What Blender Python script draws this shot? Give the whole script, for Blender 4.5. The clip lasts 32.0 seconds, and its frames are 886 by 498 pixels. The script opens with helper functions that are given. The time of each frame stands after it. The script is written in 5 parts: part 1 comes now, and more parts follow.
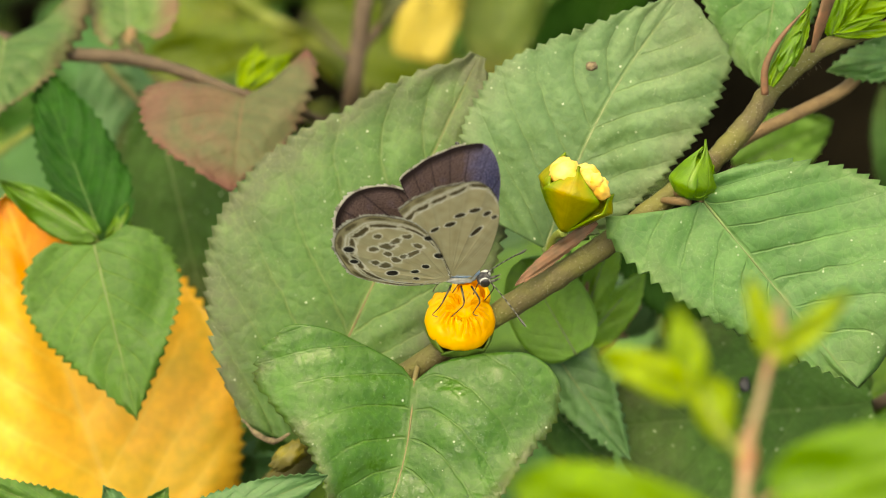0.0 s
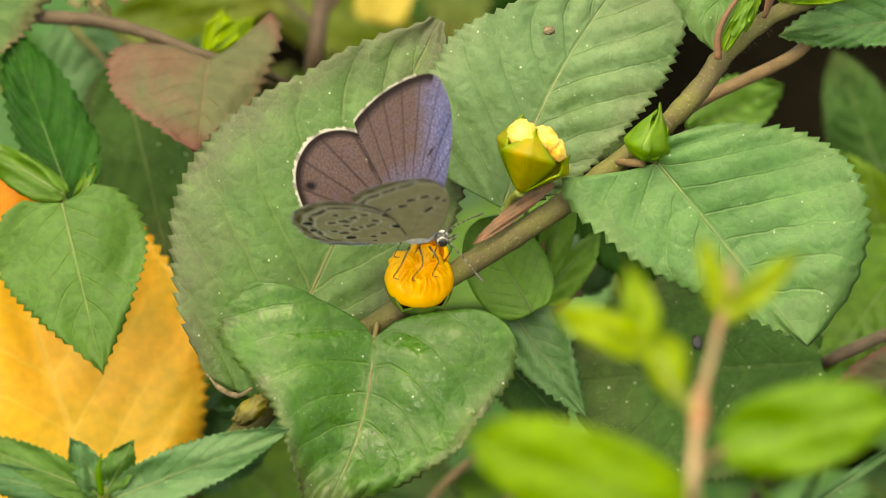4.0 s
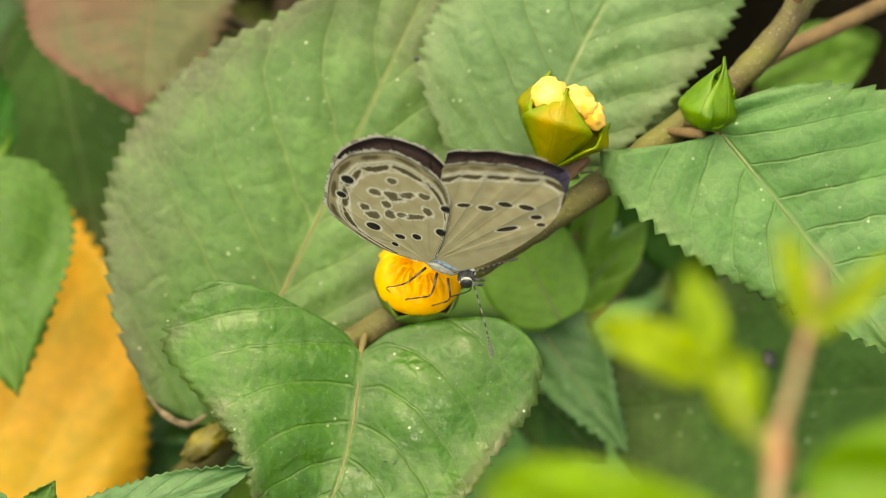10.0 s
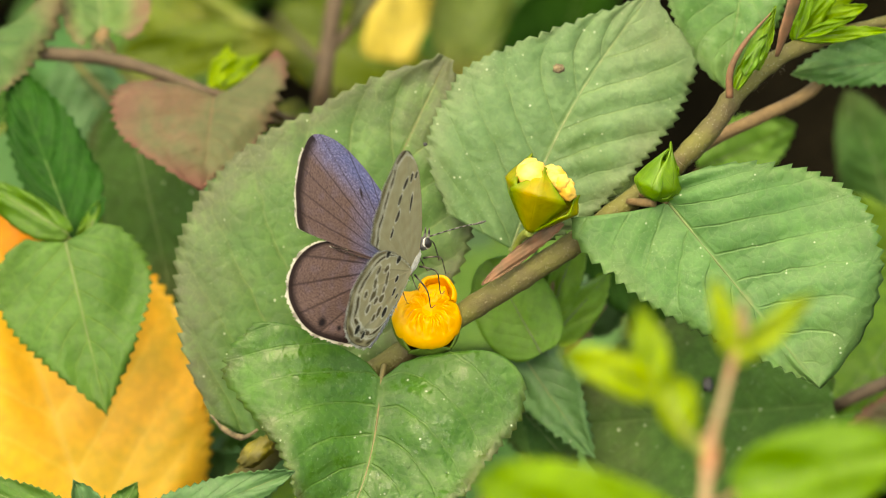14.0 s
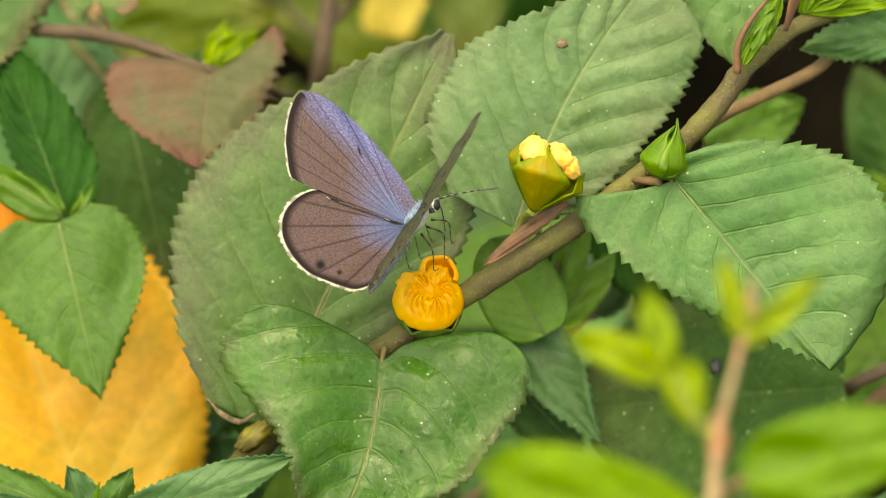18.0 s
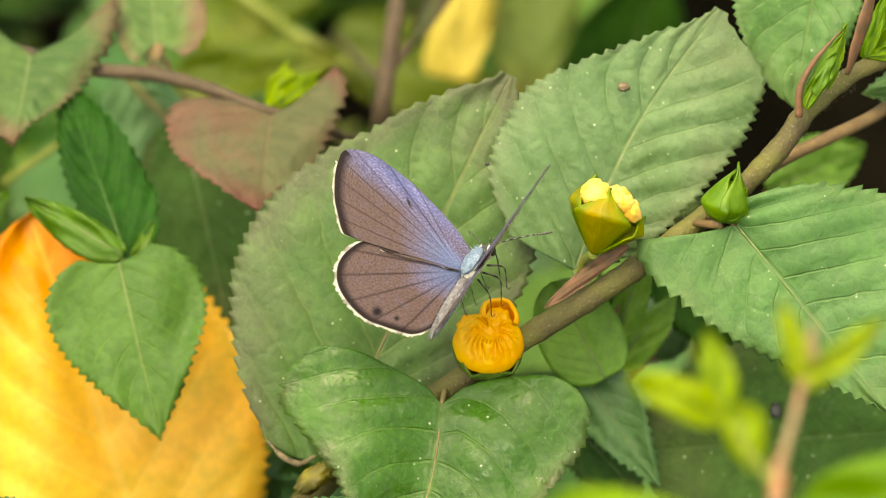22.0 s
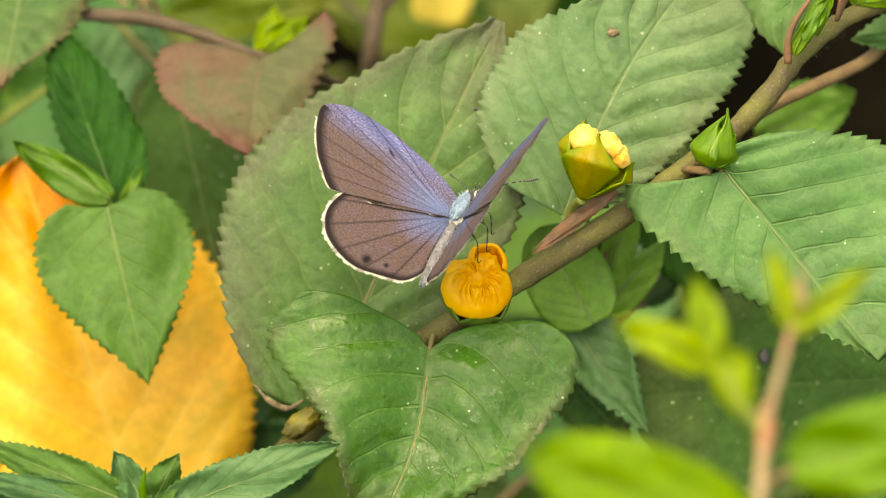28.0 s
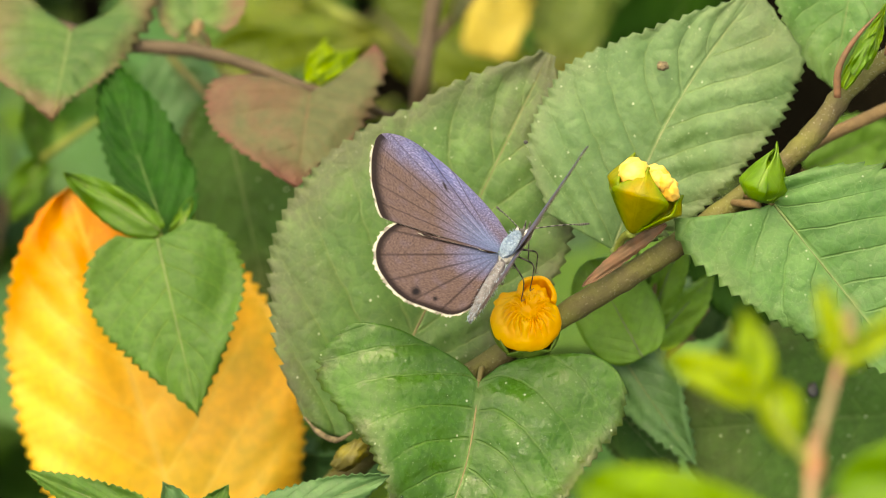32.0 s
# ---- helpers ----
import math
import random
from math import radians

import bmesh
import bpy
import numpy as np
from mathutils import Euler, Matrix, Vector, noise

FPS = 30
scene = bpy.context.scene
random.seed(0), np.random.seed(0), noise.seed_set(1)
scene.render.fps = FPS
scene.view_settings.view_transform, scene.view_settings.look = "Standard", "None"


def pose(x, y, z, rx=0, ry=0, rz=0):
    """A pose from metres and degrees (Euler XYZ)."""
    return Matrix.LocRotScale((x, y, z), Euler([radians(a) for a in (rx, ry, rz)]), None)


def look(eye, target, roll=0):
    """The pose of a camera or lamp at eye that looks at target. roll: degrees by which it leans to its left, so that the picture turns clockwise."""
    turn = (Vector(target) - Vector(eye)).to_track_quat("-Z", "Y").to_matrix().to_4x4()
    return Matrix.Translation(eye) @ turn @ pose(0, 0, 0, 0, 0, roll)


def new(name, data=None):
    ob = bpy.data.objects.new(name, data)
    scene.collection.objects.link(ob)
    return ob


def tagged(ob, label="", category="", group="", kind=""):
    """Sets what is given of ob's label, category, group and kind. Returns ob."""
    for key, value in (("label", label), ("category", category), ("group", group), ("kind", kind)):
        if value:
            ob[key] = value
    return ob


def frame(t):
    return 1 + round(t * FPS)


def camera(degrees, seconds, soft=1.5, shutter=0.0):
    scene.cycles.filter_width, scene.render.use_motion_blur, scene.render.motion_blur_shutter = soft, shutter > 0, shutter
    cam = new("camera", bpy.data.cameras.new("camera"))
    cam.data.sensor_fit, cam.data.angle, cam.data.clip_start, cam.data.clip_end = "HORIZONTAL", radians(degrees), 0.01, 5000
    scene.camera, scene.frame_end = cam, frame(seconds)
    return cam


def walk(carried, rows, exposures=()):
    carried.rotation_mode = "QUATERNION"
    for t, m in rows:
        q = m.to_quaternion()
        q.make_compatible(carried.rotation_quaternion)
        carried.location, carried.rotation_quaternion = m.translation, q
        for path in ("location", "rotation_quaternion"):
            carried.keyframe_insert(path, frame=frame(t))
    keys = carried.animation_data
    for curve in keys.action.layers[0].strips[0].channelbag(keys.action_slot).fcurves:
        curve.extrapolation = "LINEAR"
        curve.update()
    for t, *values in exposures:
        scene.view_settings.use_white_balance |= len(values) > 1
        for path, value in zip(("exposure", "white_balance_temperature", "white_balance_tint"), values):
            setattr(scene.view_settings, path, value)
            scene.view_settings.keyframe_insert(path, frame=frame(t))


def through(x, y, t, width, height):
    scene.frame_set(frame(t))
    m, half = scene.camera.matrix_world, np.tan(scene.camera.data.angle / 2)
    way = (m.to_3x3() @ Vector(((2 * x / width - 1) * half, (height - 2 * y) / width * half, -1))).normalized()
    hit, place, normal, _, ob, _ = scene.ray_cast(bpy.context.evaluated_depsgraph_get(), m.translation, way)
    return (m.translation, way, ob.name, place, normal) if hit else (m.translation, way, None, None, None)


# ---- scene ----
MM = 0.001
TILT = radians(40)                      # the camera looks down by this much
C = Vector((0, 0, 0.09))                # middle of the plan, 9 cm above the soil
RIGHT = Vector((1, 0, 0))
UP = Vector((0, math.sin(TILT), math.cos(TILT)))
OUT = Vector((0, -math.cos(TILT), math.sin(TILT)))
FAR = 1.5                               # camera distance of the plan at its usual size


def P(x, y, w=0.0):
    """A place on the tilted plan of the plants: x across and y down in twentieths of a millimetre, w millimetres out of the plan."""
    k = (1 - w * MM / FAR) * 0.05 * MM
    return C + RIGHT * ((x - 784) * k) + UP * ((441 - y) * k) + OUT * (w * MM)


def B(x, y, w=0.0):
    """A place among the plants beside and behind the flowering one, which hangs a little aside of them."""
    return P(x + 5.5, y + 5.0, w)


def soil(x, y):
    """The place on the soil that lies behind a place of the plan."""
    v = (441 - y) * 0.05
    return P(x, y, -(90 + v * math.cos(TILT)) / math.sin(TILT))


def view(u, v, s, roll):
    """The camera's pose when it aims u, v millimetres off the plan's middle, drawn near by the factor s."""
    return look(C + OUT * (FAR / s), C + RIGHT * (u * MM) + UP * (v * MM), roll)


# ---------------------------------------------------------------- camera
cam = camera(2.9943, 32.0, soft=0.95)
walk(cam, [
    (0, view(-0.75, -2.18, 0.9861, -0.74)),
    (0.5, view(0.66, -4.08, 0.9881, -0.85)),
    (1, view(-1.45, -6.35, 0.9836, -0.63)),
    (1.5, view(-4.03, -4.15, 0.9843, -0.47)),
    (2, view(-2.44, -5.83, 0.9869, -0.49)),
    (2.5, view(0.55, -8.65, 0.9830, -0.50)),
    (3, view(2.29, -7.95, 0.9851, -0.62)),
    (3.5, view(2.81, -6.76, 0.9848, -0.50)),
    (5.5, view(1.88, -5.36, 0.8643, -0.22)),
    (6, view(0.40, -5.71, 0.8652, -0.25)),
    (6.5, view(-1.10, -4.02, 0.8667, -0.23)),
    (7, view(-0.75, -3.59, 0.9258, -0.29)),
    (7.5, view(0.64, -5.60, 0.9797, -0.25)),
    (8, view(2.41, -5.91, 1.0012, -0.23)),
    (8.5, view(4.30, -3.47, 1.1583, -0.25)),
    (9, view(2.84, -2.51, 1.2216, -0.26)),
    (9.5, view(0.44, -6.05, 1.2176, -0.18)),
    (10, view(2.49, -6.54, 1.2198, -0.08)),
    (10.5, view(5.43, -5.60, 1.2194, -0.27)),
    (11, view(5.20, -7.41, 1.2194, -0.25)),
    (11.5, view(3.31, -7.48, 1.2187, -0.05)),
    (12, view(2.80, -4.01, 1.2175, -0.11)),
    (12.5, view(2.82, -2.67, 1.2194, -0.15)),
    (13, view(4.61, 2.24, 1.1339, -0.31)),
    (13.5, view(3.50, 0.82, 1.0018, -0.28)),
    (14, view(2.20, -2.26, 0.9750, -0.28)),
    (14.5, view(0.99, -2.73, 0.9741, -0.10)),
    (16.5, view(0.78, -1.40, 0.9990, -0.70)),
    (17, view(0.47, -5.61, 0.9981, -0.51)),
    (17.5, view(2.02, -4.42, 0.9984, -0.64)),
    (18, view(2.05, -4.06, 0.9970, -0.41)),
    (18.5, view(1.63, -2.57, 0.9992, -0.60)),
    (19, view(1.05, 0.32, 0.9991, -0.56)),
    (19.5, view(-0.37, -1.12, 0.9985, -0.55)),
    (20, view(-1.65, -1.87, 0.9979, -0.55)),
    (20.5, view(-2.30, -2.32, 0.9985, -0.56)),
    (21, view(-5.09, -1.92, 0.9989, -0.41)),
    (21.5, view(-4.45, -1.64, 0.9977, -0.39)),
    (22, view(-3.30, -0.26, 0.9979, -0.31)),
    (22.5, view(0.45, -1.01, 0.9987, -0.37)),
    (23, view(0.00, -0.00, 0.9997, 0.00)),
    (23.5, view(-0.47, -1.59, 0.9998, -0.25)),
    (24, view(-1.04, -1.53, 0.9981, 0.06)),
    (24.5, view(-1.40, -1.61, 0.9998, -0.04)),
    (25, view(-2.80, -1.52, 0.9987, -0.27)),
    (25.5, view(-2.99, -2.59, 0.9990, -0.39)),
    (27.5, view(-2.26, -6.31, 1.0000, -0.17)),
    (28, view(-2.29, -5.13, 0.9984, -0.08)),
    (28.5, view(-2.25, -2.07, 0.9973, -0.19)),
    (29, view(-2.69, -1.92, 0.9974, -0.09)),
    (29.5, view(-4.11, -2.22, 0.9975, -0.12)),
    (30, view(-4.82, -2.14, 0.9984, -0.08)),
    (30.5, view(-4.54, -1.91, 0.9976, -0.17)),
    (31, view(-5.12, -2.59, 0.9964, -0.47)),
    (31.5, view(-6.76, -2.59, 0.9956, -0.12)),
    (32, view(-6.68, -2.25, 0.9966, -0.05)),
], [(t, stops + 0.19, kelvin + 380, tint + 0.2) for t, stops, kelvin, tint in (
    (0, 1.32, 9000, -2.2), (3.5, 1.30, 8900, -2.5), (6, 1.32, 9150, -2), (7, 1.18, 9050, -2.2), (7.5, 1.30, 9000, -2.3), (8, 1.40, 8950, -2.4), (9, 1.32, 8850, -2.6), (14, 1.42, 8950, -2.4),
    (17, 1.27, 9000, -2.2), (23, 1.38, 8950, -2.4), (30, 1.36, 9250, -1.4), (32, 1.36, 9250, -1.4))])
focus = new("focus_mark")
focus.location = P(784, 441, 3.5)
cam.data.dof.use_dof = True
cam.data.dof.focus_object = focus
cam.data.dof.aperture_fstop = 24.0

# ---------------------------------------------------------------- light
world = bpy.data.worlds.new("overcast_sky")
world.use_nodes = True
scene.world = world
wn = world.node_tree.nodes
sky = wn.new("ShaderNodeTexSky")
sky.sky_type = "NISHITA"
sky.sun_disc = False
sky.sun_elevation = radians(76)
sky.sun_rotation = radians(-130)
sky.dust_density = 4.0
world.node_tree.links.new(sky.outputs[0], wn["Background"].inputs[0])
wn["Background"].inputs[1].default_value = 0.15
sun = new("sun", bpy.data.lights.new("sun", "SUN"))
sun.data.energy = 1.25
sun.data.angle = radians(85)
sun.data.color = (1.0, 0.96, 0.88)
sun.matrix_world = look((-0.25, -0.45, 1.2), (0, 0, 0))


# ---------------------------------------------------------------- materials
class Nodes:
    def __init__(self, name):
        self.mat = bpy.data.materials.new(name)
        self.mat.use_nodes = True
        self.t = self.mat.node_tree
        self.bsdf = self.t.nodes["Principled BSDF"]
        self.out = self.t.nodes["Material Output"]

    def node(self, kind, **inputs):
        n = self.t.nodes.new(kind)
        for k, v in inputs.items():
            self.put(n, k, v)
        return n

    def put(self, n, key, v):
        sock = n.inputs[int(key[1:])] if key[0] == "i" and key[1:].isdigit() else n.inputs[key.replace("_", " ")]
        if isinstance(v, bpy.types.NodeSocket):
            self.t.links.new(v, sock)
        else:
            sock.default_value = v

    def math(self, op, a, b=0.0, c=0.0):
        n = self.t.nodes.new("ShaderNodeMath")
        n.operation = op
        for i, v in enumerate((a, b, c)):
            self.put(n, "i%d" % i, v)
        return n.outputs[0]

    def ramp(self, v, a, b, lo=0.0, hi=1.0):
        n = self.t.nodes.new("ShaderNodeMapRange")
        n.interpolation_type = "SMOOTHSTEP"
        for i, q in enumerate((v, a, b, lo, hi)):
            self.put(n, "i%d" % i, q)
        return n.outputs[0]

    def mix(self, f, a, b, blend="MIX"):
        n = self.t.nodes.new("ShaderNodeMix")
        n.data_type, n.blend_type = "RGBA", blend
        for k, q in ((0, f), (6, a), (7, b)):
            self.put(n, "i%d" % k, (*q, 1) if isinstance(q, tuple) and len(q) == 3 else q)
        return n.outputs[2]

    def noise(self, scale, detail=3.0, rough=0.55, coord=None):
        n = self.t.nodes.new("ShaderNodeTexNoise")
        n.inputs["Scale"].default_value = scale
        n.inputs["Detail"].default_value = detail
        n.inputs["Roughness"].default_value = rough
        self.t.links.new(coord or self.coord(), n.inputs["Vector"])
        return n.outputs["Fac"]

    def cells(self, scale, feature="DISTANCE_TO_EDGE"):
        n = self.t.nodes.new("ShaderNodeTexVoronoi")
        n.feature = feature
        n.inputs["Scale"].default_value = scale
        self.t.links.new(self.coord(), n.inputs["Vector"])
        return n.outputs["Distance"]

    def coord(self):
        if "Texture Coordinate" not in self.t.nodes:
            self.t.nodes.new("ShaderNodeTexCoord")
        return self.t.nodes["Texture Coordinate"].outputs["Object"]

    def random(self):
        return self.node("ShaderNodeObjectInfo").outputs["Random"]

    def bump(self, height, strength, dist):
        n = self.node("ShaderNodeBump", Height=height, Strength=strength, Distance=dist)
        self.t.links.new(n.outputs[0], self.bsdf.inputs["Normal"])
        return n

    def finish(self, colour, rough=0.5, spec=0.4, through=0.0, glow=None):
        self.put(self.bsdf, "Base_Color", (*colour, 1) if isinstance(colour, tuple) else colour)
        self.put(self.bsdf, "Roughness", rough)
        self.put(self.bsdf, "Specular_IOR_Level", spec)
        if through:
            tr = self.node("ShaderNodeBsdfTranslucent", Color=glow or ((*colour, 1) if isinstance(colour, tuple) else colour))
            m = self.node("ShaderNodeMixShader", i0=through)
            self.t.links.new(self.bsdf.outputs[0], m.inputs[1])
            self.t.links.new(tr.outputs[0], m.inputs[2])
            self.t.links.new(m.outputs[0], self.out.inputs[0])
        return self.mat


VEINS, SWEEP = 7.0, 0.34                # side veins of a leaf, and how far they run forward


def leaf_material(name, main, dark, edge=None, edge_amount=0.0, vein=(0.2, 0.22, 0.08), vein_amount=0.35, rough=0.45,
                  spec=0.4, through=0.25, specks=0.0, blotch=None, blotch_amount=0.0, tip_only=False, sheen=0.0, rough_skin=1.0, edge_from=0.68, film=0.0):
    m = Nodes(name)
    uv = m.node("ShaderNodeUVMap")
    sep = m.node("ShaderNodeSeparateXYZ", Vector=uv.outputs[0])
    xs = m.math("SUBTRACT", m.math("MULTIPLY", sep.outputs[0], 2.0), 1.0)
    xa = m.math("ABSOLUTE", xs)
    v = sep.outputs[1]
    big = m.noise(90, 3, 0.6)
    wob = m.math("MULTIPLY", m.math("SUBTRACT", m.noise(350, 2), 0.5), 0.25)
    ph = m.math("ADD", m.math("MULTIPLY", m.math("SUBTRACT", v, m.math("MULTIPLY", xa, SWEEP)), VEINS), wob)
    d = m.math("ABSOLUTE", m.math("SUBTRACT", m.math("FRACT", m.math("ADD", ph, 0.5)), 0.5))
    side = m.math("MULTIPLY", m.ramp(d, 0.01, 0.055, 1.0, 0.0), m.math("MULTIPLY", m.ramp(xa, 0.95, 0.3, 0.25, 1.0), m.ramp(v, 0.96, 0.82)))
    mid = m.ramp(xa, 0.012, 0.04, 1.0, 0.0)
    line = m.math("MAXIMUM", side, mid)
    net = m.cells(950)
    fine = m.noise(2200, 2, 0.6)
    col = m.mix(m.ramp(big, 0.32, 0.68), dark, main)
    col = m.mix(m.math("MULTIPLY", m.ramp(fine, 0.45, 0.75), 0.35), col, dark)
    col = m.mix(m.math("MULTIPLY", m.ramp(m.noise(1100, 3, 0.65), 0.62, 0.40), 0.55), col, tuple(q * 0.78 for q in dark))
    if blotch:
        col = m.mix(m.math("MULTIPLY", m.ramp(m.noise(130, 4, 0.6), 0.5, 0.66), blotch_amount), col, blotch)
    if edge:
        em = m.ramp(m.math("ADD", xa, m.math("MULTIPLY", m.math("SUBTRACT", big, 0.5), 1.1)), edge_from, 1.10)
        tipm = m.ramp(m.math("ADD", v, m.math("MULTIPLY", m.math("SUBTRACT", big, 0.5), 0.5)), 0.66, 0.98)
        em = tipm if tip_only else m.math("MAXIMUM", em, tipm)
        col = m.mix(m.math("MULTIPLY", em, edge_amount), col, edge)
    col = m.mix(m.math("MULTIPLY", line, 0.75 * vein_amount), col, vein)
    col = m.mix(m.ramp(net, 0.0, 0.06, 0.13, 0.0), col, vein)
    col = m.mix(m.ramp(m.noise(240, 4, 0.7), 0.45, 0.72, 0.0, 0.38), col, tuple(min(1.0, q * 1.28) for q in main))
    if specks:
        dots = m.math("ADD", m.cells(1100, "F1"), m.math("MULTIPLY", m.noise(5000, 2), 0.16))
        keep = m.ramp(m.noise(700, 1), 0.52, 0.72)
        col = m.mix(m.math("MULTIPLY", m.math("MULTIPLY", m.ramp(dots, 0.14, 0.24, 1.0, 0.0), keep), min(specks, 1.0)), col, (0.50, 0.54, 0.40))
        dust = m.math("MULTIPLY", m.ramp(m.noise(3800, 2, 0.7), 0.60, 0.72), m.ramp(m.noise(160, 3), 0.42, 0.62))
        col = m.mix(m.math("MULTIPLY", dust, 0.28 * specks), col, (0.34, 0.40, 0.26))
    rnd = m.random()
    hsv = m.node("ShaderNodeHueSaturation", Color=col, Value=m.ramp(rnd, 0.0, 1.0, 0.88, 1.12), Hue=m.ramp(rnd, 1.0, 0.0, 0.49, 0.508), Saturation=1.07)
    col = hsv.outputs[0]
    h = m.math("ADD", m.math("MULTIPLY", m.ramp(net, 0.0, 0.3), 0.16), m.math("MULTIPLY", fine, 0.22))
    h = m.math("ADD", h, m.math("MULTIPLY", m.noise(420, 4, 0.6), 0.55))
    net2 = m.cells(330)
    h = m.math("ADD", h, m.math("MULTIPLY", m.ramp(net2, 0.0, 0.22), 0.30 * rough_skin))
    h = m.math("SUBTRACT", h, m.math("MULTIPLY", line, 0.45))
    m.bump(h, 0.6, 0.00026 * rough_skin)
    glow = m.node("ShaderNodeHueSaturation", Color=col, Value=1.5, Saturation=1.15, Hue=0.485).outputs[0]
    rg = m.ramp(fine, 0.2, 0.8, rough - 0.08, rough + 0.12)
    if sheen:
        rg = m.math("SUBTRACT", rg, m.ramp(m.noise(380, 3, 0.6), 0.48, 0.64, 0.0, sheen))
    if film:
        patch = m.math("MULTIPLY", m.ramp(xs, 0.0, 0.06), m.ramp(xs, 0.75, 0.35))
        patch = m.math("MULTIPLY", patch, m.math("MULTIPLY", m.ramp(v, 0.12, 0.24), m.ramp(v, 0.85, 0.65)))
        wet = m.math("MULTIPLY", m.ramp(m.noise(620, 3, 0.6), 0.52, 0.60), patch)
        m.put(m.bsdf, "Coat_Weight", m.math("MULTIPLY", wet, film))
        m.put(m.bsdf, "Coat_Roughness", 0.06)
        m.put(m.bsdf, "Coat_IOR", 1.6)
        ripple = m.node("ShaderNodeBump", Height=m.noise(1100, 2, 0.5), Strength=1.0, Distance=0.0008)
        m.t.links.new(ripple.outputs[0], m.bsdf.inputs["Coat Normal"])
    return m.finish(col, rg, spec, through, glow)


def bark_material(name, a, b, scale=500, rough=0.7, hairs=0.25):
    m = Nodes(name)
    n = m.noise(scale, 4, 0.65)
    col = m.mix(m.ramp(n, 0.3, 0.7), a, b)
    dots = m.cells(2600, "F1")
    col = m.mix(m.math("MULTIPLY", m.ramp(dots, 0.1, 0.25, 1.0, 0.0), hairs), col, (0.45, 0.42, 0.3))
    m.bump(m.math("ADD", n, m.noise(3000, 2)), 0.6, 0.0002)
    return m.finish(col, rough, 0.3)


def plain_material(name, a, b, scale, rough=0.5, spec=0.4, through=0.0, bump=0.4, depth=0.0001):
    m = Nodes(name)
    n = m.noise(scale, 4, 0.6)
    col = m.mix(m.ramp(n, 0.3, 0.7), a, b)
    m.bump(n, bump, depth)
    return m.finish(col, rough, spec, through)


